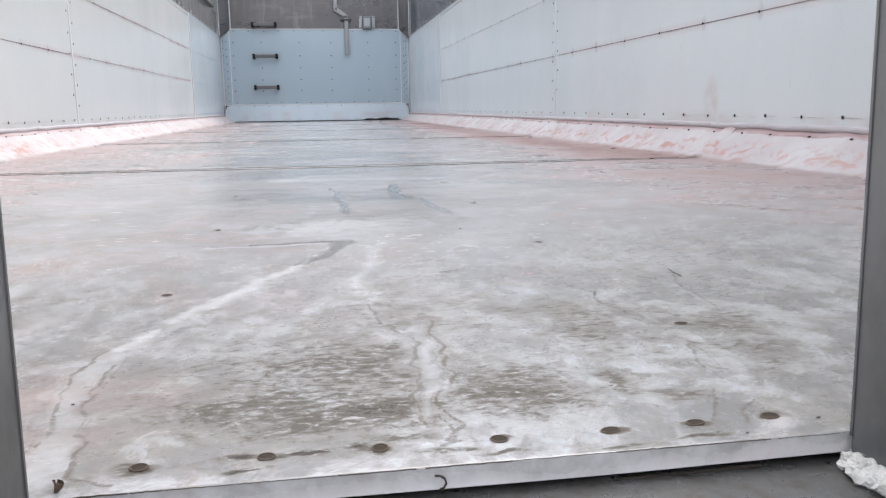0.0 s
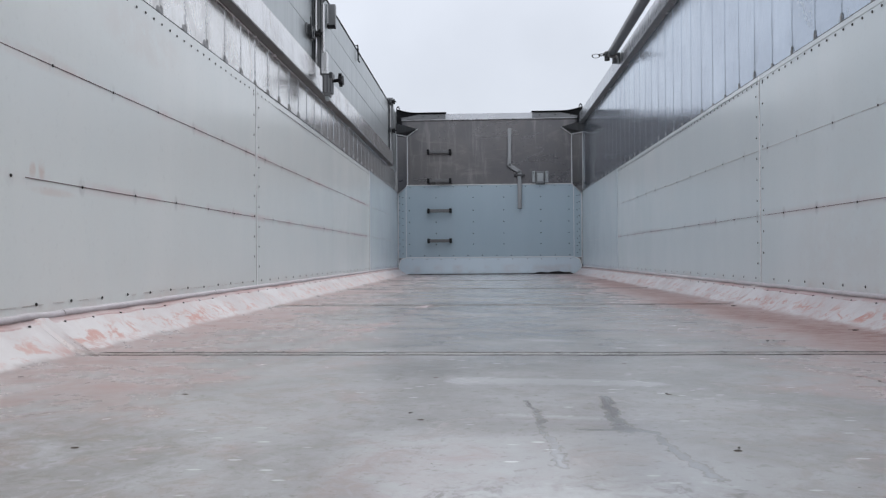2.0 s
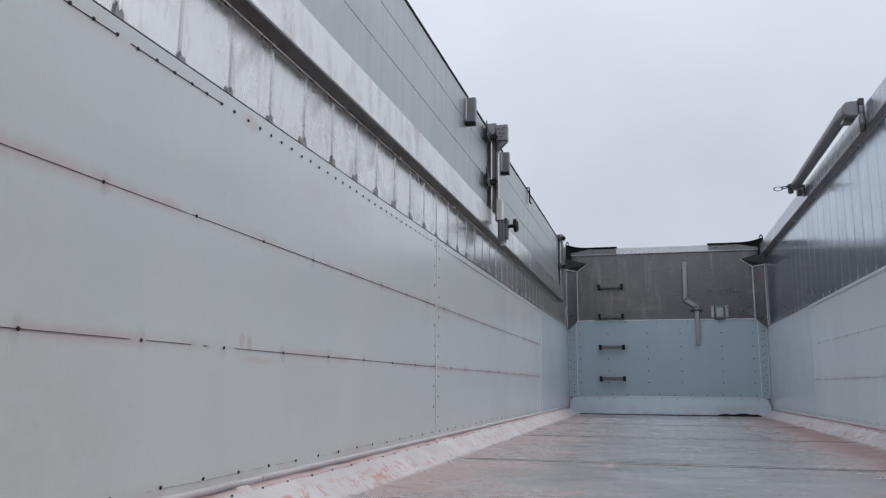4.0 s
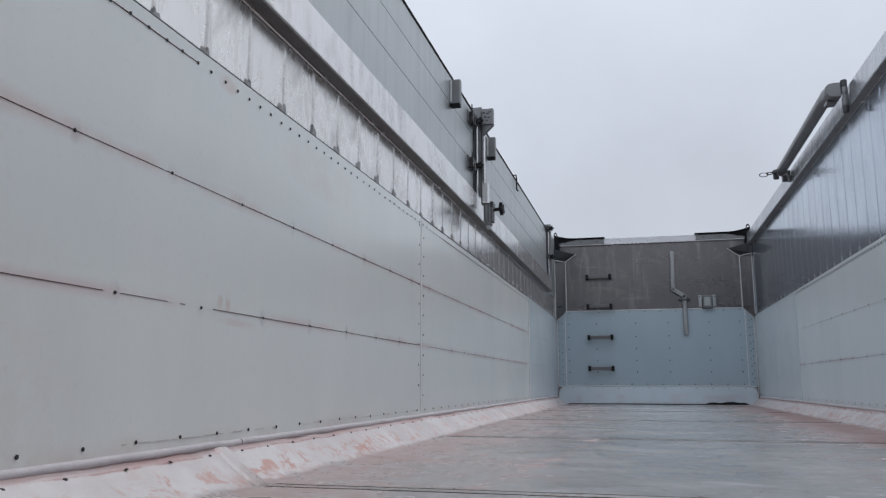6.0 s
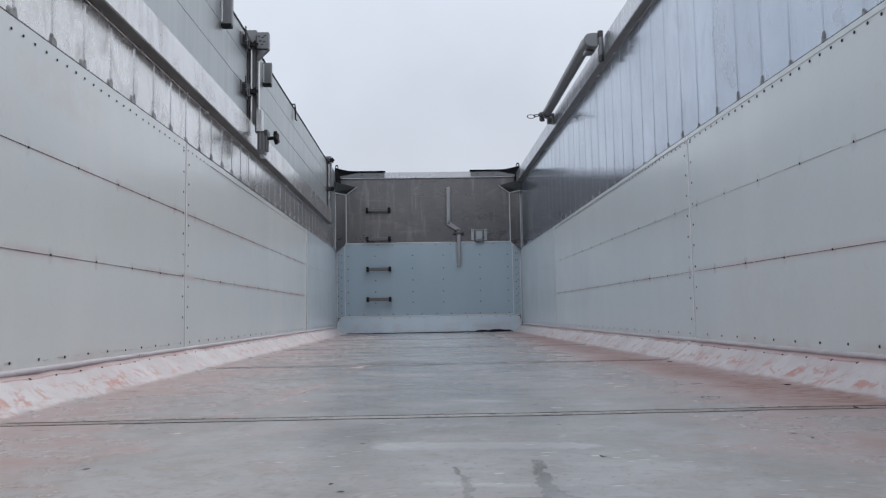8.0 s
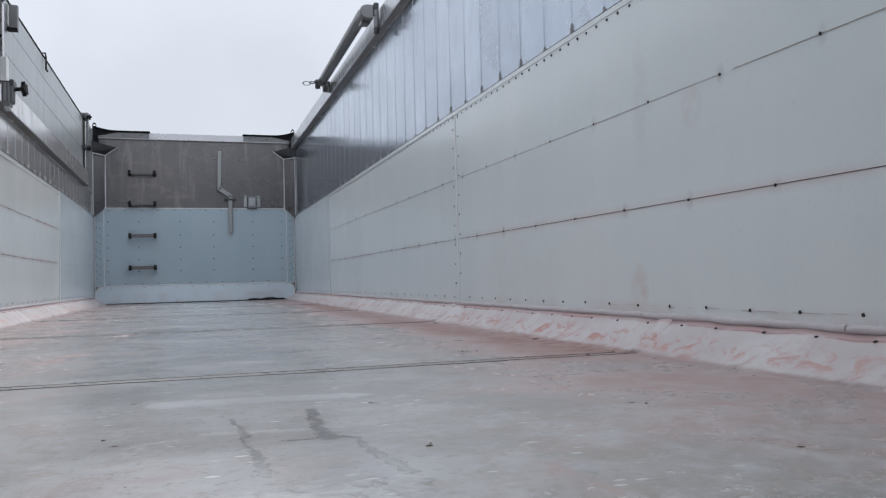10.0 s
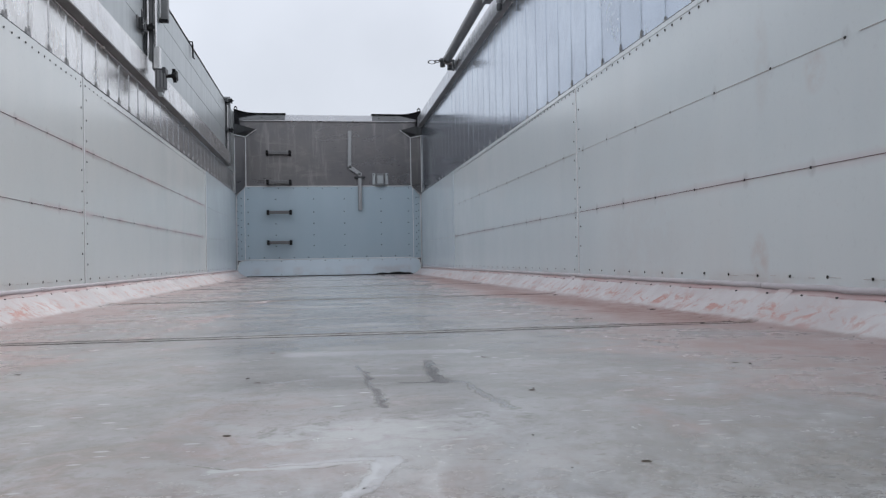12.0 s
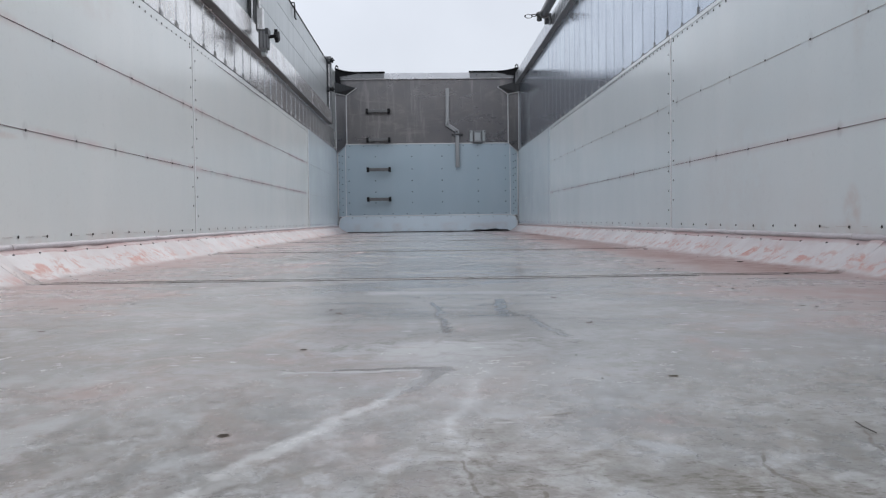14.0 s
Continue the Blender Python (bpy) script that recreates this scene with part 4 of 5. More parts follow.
def side_wall(side, name, label, top, lines, mat, seam_ys, rib_y, red):
    """side -1: left, 1: right. A plank wall with plastic sheets screwed to its lower part."""
    x = side * (HALF + 0.007)
    liner_top = LINER_TOP[0 if side < 0 else 1]
    wall = part(name, boxed((x + side * 0.036, -0.06, -0.02), (x + side * 0.05, FRONT + 0.1, top), 0.002), GALV)
    tagged(wall, label, "wall", kind="structure")
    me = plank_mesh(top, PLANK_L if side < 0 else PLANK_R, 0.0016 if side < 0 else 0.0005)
    turn = pose(0, 0, 0) if side < 0 else pose(0, 0, 0, 0, 0, 180)
    y = rib_y - 0.226 * 20
    while y < FRONT + 0.05:
        if y > -0.28:
            # rib centre at y on both sides
            m = pose(x, y - 0.208 if side < 0 else y + 0.208, 0) @ turn
            plank = piece("plank", me, wall, m)
            if 0.3 < y < FRONT - 0.3:
                piece("sealant", SMEAR, plank, Matrix.Translation((0.0, 0.208, liner_top)) @ Matrix.Diagonal((1, random.uniform(0.75, 1.25) * random.choice((-1, 1)) * (1.0 if side < 0 else 0.28), random.uniform(0.6, 1.15) * (1.0 if side < 0 else 0.85), 1)))
        y += 0.226
    # sheets
    xin = side * HALF
    ends = [-0.02] + list(seam_ys) + [FRONT - 0.02]
    face = FACE_RIGHT if side < 0 else FACE_LEFT
    for n, (a, b) in enumerate(zip(ends, ends[1:])):
        off = 0.0 if n != 1 else 0.0025
        bm = bmesh.new()
        ny = max(2, round((b - a) / 0.18))
        nz = 8
        z0, z1 = 0.098, liner_top
        grid = []
        for j in range(ny + 1):
            yy = a + 0.0015 + (b - a - 0.003) * j / ny
            row = []
            for i in range(nz + 1):
                zz = z0 + (z1 - z0) * i / nz
                bulge = 0.0016 * noise.noise((yy * 1.6, zz * 2.2, 7.0 * side)) * (1 if 0 < i < nz else 0.2)
                row.append((bm.verts.new((xin - side * (bulge + 0.0005 - off), yy, zz)), bm.verts.new((xin + side * 0.0045, yy, zz))))
            grid.append(row)
        for j in range(ny):
            for i in range(nz):
                for w in (0, 1):
                    f = bm.faces.new((grid[j][i][w], grid[j + 1][i][w], grid[j + 1][i + 1][w], grid[j][i + 1][w]))
                    f.smooth = True
            for i in (0, nz):
                bm.faces.new((grid[j][i][0], grid[j + 1][i][0], grid[j + 1][i][1], grid[j][i][1]))
        for j in (0, ny):
            for i in range(nz):
                bm.faces.new((grid[j][i][0], grid[j][i + 1][0], grid[j][i + 1][1], grid[j][i][1]))
        bmesh.ops.recalc_face_normals(bm, faces=bm.faces)
        for f in bm.faces:
            f.smooth = abs(f.normal.x) > 0.8
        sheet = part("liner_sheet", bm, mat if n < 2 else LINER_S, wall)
        xs = xin - side * 0.0018

        def head(yy, zz, me=SCREW_MESH, k=1.0):
            piece("screw", me, sheet, Matrix.Translation((xs, yy + random.uniform(-0.003, 0.003), zz + random.uniform(-0.0015, 0.0015))) @ face @ Matrix.Diagonal((k, k, 1, 1)))

        if n < 2:
            yy = a + 0.03
            while yy < b - 0.02:
                head(yy, liner_top - (0.035 if side < 0 else 0.03), k=0.9 if side < 0 else 1.05)
                yy += 0.0675
        yy = a + 0.07
        while yy < b - 0.03:
            head(yy, 0.122, k=0.9)
            yy += 0.166
        if n < 2:
            for h in lines:
                yy = (1.29 if h > 0.6 else 1.44) - 0.33 * 4
                while yy < b - 0.08:
                    if yy > a + 0.08:
                        head(yy, h, k=0.86)
                    yy += 0.33
        if n == 0 or n == 1:
            cols = (b - 0.04,) if n == 0 else (a + 0.04,)
            for col in cols:
                for i in range(9):
                    head(col, 0.19 + 0.0975 * i + (0.0 if n else 0.049), k=1.0)
        # scored lines, broken here and there
        for h in lines + ((liner_top - 0.035,) if n < 2 and red else ()):
            bm = bmesh.new()
            yy = a + (0.01 if h < 0.9 or n == 0 else 0.42)
            lim = (1.70, 5.6)[n] if h > 0.9 else b - (0.02 if n < 2 else 0.15)
            lengths = []
            while yy < lim:
                ln = min(random.uniform(0.15, 0.75), lim - yy)
                lengths.append((yy, yy + ln))
                yy += ln + random.choice((0.002, 0.004, 0.015, 0.05))
            if (side, n, h) in WORN_LINES:
                lengths = WORN_LINES[side, n, h]
            for y0, y1 in lengths:
                t = 0.0005 if n > 0 or (side > 0 and h > 0.6) else 0.0007
                box(bm, (xs - side * 0.0004, y0, h - t), (xs + side * 0.0016, y1, h + t))
            grey = n > 1 or (side > 0 and h > 0.6)
            part("score_line", bm, SCOREG if grey else SCORE, sheet, "thin grey scored line" if grey else "thin reddish scored line")
    # a row of screws joined by a thin dirt line near the foot
    bm = bmesh.new()
    for y0, y1 in ((1.5, 2.2), (2.4, 3.7)) if side < 0 else ((1.25, 1.62), (1.66, 1.9), (1.95, 2.2)):
        while y0 < y1:
            ln = random.uniform(0.012, 0.09)
            h = 0.121 + random.uniform(-0.002, 0.002)
            box(bm, (xin - side * 0.0022, y0, h - 0.0005), (xin - side * 0.0005, y0 + ln, h + 0.0005))
            y0 += ln + random.uniform(0.004, 0.11)
    part("score_line", bm, SCOREG, wall, "thin grey scored line")
    if side > 0:
        part("top_lip", boxed((xin - side * 0.003, -0.02, liner_top - 0.019), (xin + side * 0.002, 7.5, liner_top), 0.0015), mat, wall, "folded pale lip along the top of the liner")
    # pale strip over the far joint
    part("joint_strip", boxed((xin - side * 0.004, seam_ys[1] - 0.011, 0.1), (xin + side * 0.002, seam_ys[1] + 0.011, liner_top), 0.0015), WHITE if side < 0 else LINER_S, wall, "narrow pale joint strip")
    part("joint_lip", boxed((xin - side * 0.0034, seam_ys[0] - 0.007, 0.1), (xin + side * 0.002, seam_ys[0] + 0.006, liner_top), 0.0012), WHITE, wall, "narrow pale joint strip")
    part("edge_trim", boxed((xin - side * 0.001, -0.02, liner_top + 0.001), (xin + side * 0.006, FRONT - 0.03, liner_top + 0.0045), 0.001), DARKSTEEL, wall, "dark sealed top edge of the liner")
    # round bead along the foot, in lengths, and the screws of the upturned floor edge under it
    y = -0.01
    while y < FRONT - 0.12:
        ln = min(random.uniform(0.7, 1.3), FRONT - 0.1 - y)
        bm = bmesh.new()
        k = max(2, round(ln / 0.035))
        tube(bm, [(side * (HALF - 0.0015 + 0.0025 * noise.noise(((y + ln * i / k) * 6, 1, side))), y + ln * i / k, 0.0925 + 0.0026 * noise.noise(((y + ln * i / k) * 9, 8, side))) for i in range(k + 1)], 0.0098, 14)
        part("weld_bead", bm, BEAD, wall)
        y += ln + 0.004
    bm = boxed((side * (HALF - 0.006), -0.02, 0.06), (side * (HALF + 0.003), FRONT - 0.05, 0.1), 0.001)
    part("backing_strip", bm, BEAD, wall)
    lean = Matrix.Rotation(radians(-side * 40), 4, 'Y')
    y = 0.2
    while y < FRONT - 0.2:
        piece("screw", SCREW_MESH, wall, Matrix.Translation((side * 1.1665, y + random.uniform(-0.01, 0.01), 0.0735)) @ lean @ Matrix.Rotation(radians(random.uniform(-30, 30)), 4, 'Z') @ Matrix.Diagonal((0.6, 1.1, 1.0, 1)))
        y += 0.16
    return wall


wall_left = side_wall(-1, "wall_left", "aluminium plank side wall lined with off-white plastic sheets", LEFT_TOP, (0.43, 0.728), LINER_L, (3.768, 7.605), 1.972, True)
wall_right = side_wall(1, "wall_right", "tall aluminium plank side wall lined with off-white plastic sheets", RIGHT_TOP, (0.411, 0.713), LINER_R, (3.70, 7.56), 2.650, False)

# top rails: a folded profile with a leaning inner face and a drip lip
for side, z0, z1, y1, name in ((-1, LEFT_TOP, 1.482, 9.32, "rail_left"), (1, RIGHT_TOP, 2.06, FRONT + 0.05, "rail_right")):
    prof = [(1.203, z0 - 0.02), (1.203, z0), (1.147, z0), (1.143, z0 + 0.004), (1.143, z0 + 0.014), (1.147, z0 + 0.02), (1.152, z1 - 0.006), (1.158, z1), (1.25, z1), (1.25, z0 - 0.012)]
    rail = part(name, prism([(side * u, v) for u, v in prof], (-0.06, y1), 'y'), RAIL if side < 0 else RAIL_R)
    # separate strip below the rail, darker than its face
    part("underside", prism([(side * u, v) for u, v in ((1.1445, z0 - 0.004), (1.196, z0 - 0.004), (1.196, z0 + 0.002), (1.1445, z0 + 0.002))], (-0.055, y1 - 0.005), 'y'), UNDER if side < 0 else UNDER_R, rail, "separate dark strip along the underside")
    part("inner_lip", prism([(side * u, v) for u, v in ((1.188, z0 - 0.013), (1.193, z0 - 0.014), (1.193, z0 - 0.002), (1.188, z0 - 0.002))], (-0.055, y1 - 0.005), 'y'), RAIL, rail, "thin bright inner lip")
    tagged(rail, "streaked bare aluminium top rail of the side wall", "rail", kind="structure")

# ---- front wall ----
wall_front = part("wall_front", boxed((-1.24, FRONT + 0.012, -0.02), (1.24, FRONT + 0.06, 2.0), 0.003), FRONTMETAL)
tagged(wall_front, "brownish bare metal front wall with water runs", "wall", kind="structure")
octo = [(-1.085, 0.205), (1.085, 0.205), (1.185, 0.22), (1.185, 1.04), (1.06, 1.16), (-1.07, 1.16), (-1.186, 1.04), (-1.186, 0.22)]
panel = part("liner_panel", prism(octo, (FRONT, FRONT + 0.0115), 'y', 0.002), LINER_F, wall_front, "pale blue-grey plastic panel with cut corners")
bm = bmesh.new()
tube(bm, [(u, FRONT - 0.001, v) for u, v in octo[1:] + octo[:1]], 0.0065, 8, 1, (0, 1, 0))
part("panel_trim", bm, WHITE, wall_front, "thin white sealed edge")
kick = [(-1.08, 0.222), (1.075, 0.222), (1.15, 0.19), (1.175, 0.10), (1.14, 0.03), (1.07, 0.0), (-1.075, 0.0), (-1.15, 0.03), (-1.18, 0.10), (-1.155, 0.19)]
kb = prism(kick, (-0.006, 0.006), 'y', 0.002)
bmesh.ops.transform(kb, matrix=Matrix.Translation((0, FRONT - 0.06, 0.003)) @ Matrix.Rotation(radians(-14), 4, 'X'), verts=kb.verts)
kt = tube(bmesh.new(), [(u, -0.006, v) for u, v in kick + kick[:1]], 0.006, 8, 1, (0, 1, 0))
bmesh.ops.transform(kt, matrix=Matrix.Translation((0, FRONT - 0.06, 0.003)) @ Matrix.Rotation(radians(-14), 4, 'X'), verts=kt.verts)
part("plate_trim", kt, WHITE, wall_front, "thin white sealed edge")
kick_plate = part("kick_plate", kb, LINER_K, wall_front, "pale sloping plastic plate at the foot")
part("foot_trim", boxed((-1.07, FRONT - 0.075, -0.004), (1.07, FRONT - 0.06, 0.008), 0.003), BEAD, wall_front)
part("foot_joint", boxed((-1.06, FRONT - 0.088, -0.004), (1.06, FRONT - 0.076, 0.011), 0.002), GROUT, wall_front, "dark dirt along the foot")
# torn gap under the plate, its darkness added as a solid black piece
part("foot_gap", prism([(0.55, 0.003), (0.60, 0.024), (0.66, 0.030), (0.74, 0.020), (0.80, 0.032), (0.88, 0.037), (0.95, 0.024), (1.01, 0.027), (1.05, 0.004)], (FRONT - 0.094, FRONT - 0.0885), 'y'), BLACK, wall_front, "black piece for the dark gap at the plate's torn edge")
for x in (-1.04, -0.692, -0.211, 0.184, 0.66, 1.02):
    for z in (0.995, 0.83, 0.68, 0.531, 0.391):
        piece("screw", SCREW_MESH, panel, Matrix.Translation((x, FRONT - 0.0005, z)) @ FACE_BACK @ Matrix.Diagonal((1.5, 1.5, 1, 1)))
for i in range(12):
    piece("screw", SCREW_MESH, panel, Matrix.Translation((-1.03 + 0.187 * i, FRONT - 0.0005, 0.243)) @ FACE_BACK @ Matrix.Diagonal((1.4, 1.4, 1, 1)))
    piece("screw", SCREW_MESH, panel, Matrix.Translation((-1.03 + 0.187 * i, FRONT - 0.0005, 1.135)) @ FACE_BACK @ Matrix.Diagonal((1.2, 1.2, 1, 1)))
    piece("screw", SCREW_MESH, kick_plate, Matrix.Translation((-1.0 + 0.185 * i, FRONT - 0.018, 0.195)) @ FACE_BACK @ Matrix.Diagonal((1.1, 1.1, 1, 1)))
    piece("screw", SCREW_MESH, kick_plate, Matrix.Translation((-1.0 + 0.185 * i, FRONT - 0.0615, 0.022)) @ FACE_BACK @ Matrix.Diagonal((1.1, 1.1, 1, 1)))


def corner_plate(s):
    """Slanted closing plate, its foot cut to the panel's bevelled corner."""
    bm = bmesh.new()
    foot = ((s * 1.062, FRONT + 0.01, 1.16), (s * 1.195, FRONT - 0.11, 1.035), (s * 1.195, FRONT + 0.01, 1.035))
    lo = [bm.verts.new(v) for v in foot]
    hi = [bm.verts.new((x, y, 1.80)) for x, y, _ in foot]
    bm.faces.new(lo), bm.faces.new(hi)
    for i in range(3):
        bm.faces.new((lo[i], lo[(i + 1) % 3], hi[(i + 1) % 3], hi[i]))
    bmesh.ops.recalc_face_normals(bm, faces=bm.faces)
    return bm


for s in (-1, 1):
    part("corner_seal", tube(bmesh.new(), [(s * 1.183, FRONT - 0.004, z) for z in (0.12, 0.6, 1.04)], 0.007, 8, 1, (0, 1, 0)), WHITE, wall_front, "white sealed seam")
    for i in range(9):
        piece("screw", SCREW_MESH, panel, Matrix.Translation((s * 1.125, FRONT - 0.0005, 0.27 + 0.092 * i)) @ FACE_BACK @ Matrix.Diagonal((1.3, 1.3, 1, 1)))
    for i in range(9):
        piece("screw", SCREW_MESH, panel, Matrix.Translation((s * 1.16 - 0.008, FRONT - 0.0005, 0.31 + 0.088 * i)) @ FACE_BACK @ Matrix.Diagonal((1.2, 1.2, 1, 1)))
    part("edge_strip", boxed((s * 1.082 - 0.004, FRONT - 0.004, 0.225), (s * 1.082 + 0.004, FRONT, 1.14), 0.001), WHITE, wall_front, "thin white strip")
    # slanted plates closing the upper corners, with pale sealed edges
    post = part("corner_post", corner_plate(s), FRONTMETAL, wall_front, "slanted metal corner plate")
    part("corner_seal", boxed((s * 1.062 - 0.006, FRONT - 0.004, 1.15), (s * 1.062 + 0.006, FRONT + 0.012, 1.80), 0.002), WHITE, wall_front, "white sealed seam")
    part("corner_seal", boxed((s * 1.188 - 0.005, FRONT - 0.118, 1.07), (s * 1.188 + 0.005, FRONT - 0.106, 1.80), 0.002), WHITE, wall_front, "white sealed seam")
    # folded gusset above the corner plate
    bm = bmesh.new()
    p = [bm.verts.new(v) for v in ((s * 1.195, FRONT - 0.16, 1.805), (s * 1.062, FRONT + 0.008, 1.80), (s * 0.925, FRONT + 0.004, 1.895), (s * 1.195, FRONT - 0.20, 1.94), (s * 1.195, FRONT + 0.01, 1.83))]
    for q in ((0, 1, 2), (0, 2, 3), (0, 4, 1), (1, 4, 2), (2, 4, 3), (0, 3, 4)):
        bm.faces.new([p[i] for i in q])
    bmesh.ops.recalc_face_normals(bm, faces=bm.faces)
    part("gusset", bm, DARKSTEEL, wall_front, "dark folded steel gusset")
    bm = bmesh.new()
    tube(bm, [(s * 1.192, FRONT - 0.162, 1.802), (s * 1.062, FRONT - 0.002, 1.797), (s * 0.925, FRONT - 0.006, 1.893)], 0.007, 8)
    part("gusset_seal", bm, WHITE, wall_front, "pale sealed edge of the gusset")

front_rail = part("front_rail", boxed((-1.2, FRONT - 0.02, 2.0), (1.2, FRONT + 0.08, 2.085), 0.006), FRONTRAIL)
tagged(front_rail, "aluminium top rail of the front wall", "rail", kind="structure")

# ---- rear wall with its hatch ----
X0, X1, HZ = -0.1742, 0.2012, 0.62
wall_rear = part("wall_rear", prism([(-1.24, -0.16), (X0 - 0.0027, -0.16), (X0 + 0.0105, HZ), (X0 + 0.0105, 2.0), (-1.24, 2.0)], (-0.075, -0.02), 'y'), HATCH)
tagged(wall_rear, "grey steel rear wall with an open hatch", "wall", kind="structure")
part("panel", prism([(1.24, -0.16), (1.24, 2.0), (X1 - 0.0127, 2.0), (X1 - 0.0127, HZ), (X1 + 0.0033, -0.16)], (-0.075, -0.02), 'y'), HATCH, wall_rear)
part("panel", boxed((X0 + 0.011, -0.075, HZ), (X1 - 0.0132, -0.02, 2.0), 0.003), HATCH, wall_rear)
part("sill", boxed((X0 - 0.002, -0.40, -0.16), (X1 + 0.003, 0.019, -0.0138), 0.003), SILL, wall_rear, "wet dark steel sill of the hatch")
for x, lean in ((X0, 0.017), (X1, -0.0205)):
    part("jamb_edge", prism([(x - 0.0006, 0.0), (x + 0.0006, 0.0), (x + 0.0006 + lean * HZ, HZ), (x - 0.0006 + lean * HZ, HZ)], (-0.0205, -0.0188), 'y'), GALV, wall_rear, "worn bright edge of the hatch frame")

# shade of the crack below the sheet, added as a thin dark sliver
part("edge_gap", prism([(0.070, -0.0150), (0.100, -0.0145), (0.130, -0.0142), (0.155, -0.0132), (0.156, -0.0122), (0.120, -0.0130), (0.085, -0.0133)], (-0.0175, -0.0158), 'y'), GROUT, wall_rear, "dark sliver for the crack under the sheet's edge")

# ---- ladder rungs on the front wall ----
rung = thing("ladder_rung", "ribbed grey rung between black end blocks on the front wall", "rung", "climbing rungs", (-0.647, FRONT, 1.585))
bm = bmesh.new()
box(bm, (-0.127, -0.075, -0.021), (0.127, -0.045, 0.021), 0.006)
for i in range(9):
    box(bm, (-0.1 + i * 0.025 - 0.003, -0.0785, -0.019), (-0.1 + i * 0.025 + 0.003, -0.074, 0.019))
part("tread_bar", bm, RUNG, rung)
for s in (-1, 1):
    block = part("end_block", boxed((s * 0.142 - 0.016, -0.085, -0.031), (s * 0.142 + 0.016, 0.012, 0.031), 0.007), BLACK, rung, "black plastic end block")
    bolts = part("bolt", rod(bmesh.new(), (s * 0.142, -0.084, 0.0), (s * 0.142, -0.09, 0.0), 0.009, seg=6), SCREW, block)
for z in (1.21, 0.822, 0.435):
    copy_thing(rung, pose(-0.645, FRONT - (0.0115 if z < 1.1 else 0.004), z))

# ---- bent bar and small bracket on the front wall ----
bar = thing("bent_bar", "bent grey metal bar hanging on the front wall", "bar", "", (0.3, FRONT, 0.86))
bm = bmesh.new()
pts = [(0.266, 1.864), (0.258, 1.403), (0.388, 1.315), (0.389, 0.857)]
for (ax, az), (bx, bz) in zip(pts, pts[1:]):
    d = Vector((bx - ax, 0, bz - az))
    m = Matrix.Translation(((ax + bx) / 2 - 0.3, -0.03, (az + bz) / 2 - 0.86)) @ Matrix.Rotation(math.atan2(d.x, d.z), 4, 'Y') @ Matrix.Diagonal((0.052, 0.03, d.length + 0.03, 1))
    geo = bmesh.ops.create_cube(bm, size=1, matrix=m)
    bmesh.ops.bevel(bm, geom=list({e for v in geo["verts"] for e in v.link_edges}), offset=0.006, segments=1, affect='EDGES')
part("bar", bm, brushed("bent_bar_steel", (0.36, 0.365, 0.37), 0.32, 0.6, 0.3, (0.26, 0.26, 0.26)), bar)
bm = bmesh.new()
box(bm, (0.02, -0.05, 0.40), (0.155, 0.012, 0.425), 0.004)
part("holder", bm, DARKSTEEL, bar, "dark holder strap")
for x in (0.025, 0.15):
    part("bolt", rod(bmesh.new(), (x, -0.05, 0.4125), (x, -0.06, 0.4125), 0.009, seg=6), SCREW, bar)

bracket = thing("wall_bracket", "small grey metal bracket plate bolted to the front wall", "bracket", "", (0.656, FRONT, 1.24))
part("plate", boxed((-0.055, -0.035, -0.075), (0.055, 0.012, 0.08), 0.006), GALV, bracket)
part("window", boxed((-0.038, -0.04, -0.05), (0.038, -0.034, 0.055), 0.004), BOARD, bracket, "lighter recessed face")
for s in (-1, 1):
    part("ear", boxed((s * 0.083 - 0.02, -0.02, -0.06), (s * 0.083 + 0.02, 0.012, 0.085), 0.005), BOARD, bracket)
    part("bolt", rod(bmesh.new(), (s * 0.09, -0.02, 0.065), (s * 0.09, -0.028, 0.065), 0.008, seg=6), SCREW, bracket)
part("foot", boxed((-0.06, -0.04, -0.085), (0.06, 0.012, -0.07), 0.004), DARKSTEEL, bracket)

# ---- rubber strips and plates over the front corners ----
for s in (-1, 1):
    flap = thing("corner_flap", "black rubber strip curling up over a plate on the front rail", "flap", "corner flaps", (s * 0.85, FRONT, 2.085))
    part("plate", boxed((-0.29, -0.034, -0.07), (0.29, -0.021, -0.008), 0.003), GALV, flap)
    bm = bmesh.new()
    path = [(s * (-0.30 + 0.64 * i / 12), -0.03, 0.006 + 0.05 * max(0, (i - 7) / 5) ** 2) for i in range(13)]
    tube(bm, path, 0.05, 8, 0.13, (0, 0, 1))
    part("strip", bm, RUBBER, flap)
    web = [(s * 0.34, -0.06), (s * 0.34, 0.052)] + [(s * (-0.30 + 0.64 * i / 12), 0.004 + 0.05 * max(0, (i - 7) / 5) ** 2) for i in range(11, 5, -1)] + [(s * 0.05, -0.004), (s * 0.2, -0.035)]
    part("web", prism(web, (-0.045, -0.036), 'y'), RUBBER, flap, "black rubber web")
    for i in range(3):
        part("screw", rod(bmesh.new(), (-0.2 + 0.2 * i, -0.033, -0.04), (-0.2 + 0.2 * i, -0.039, -0.04), 0.008, seg=8), SCREW, flap)
    part("loop", ring(bmesh.new(), (s * 0.325, -0.05, 0.05), (0.2, 1, 0), 0.02, 0.005, squash=2.0), BLACK, flap, "small dark wire loop")
    part("corner_strap", prism([(s * 0.27, -0.14), (s * 0.345, -0.27), (s * 0.348, 0.02), (s * 0.33, 0.05), (s * 0.30, 0.0)], (-0.075, -0.06), 'y'), RUBBER, flap, "black strap hanging in the corner")

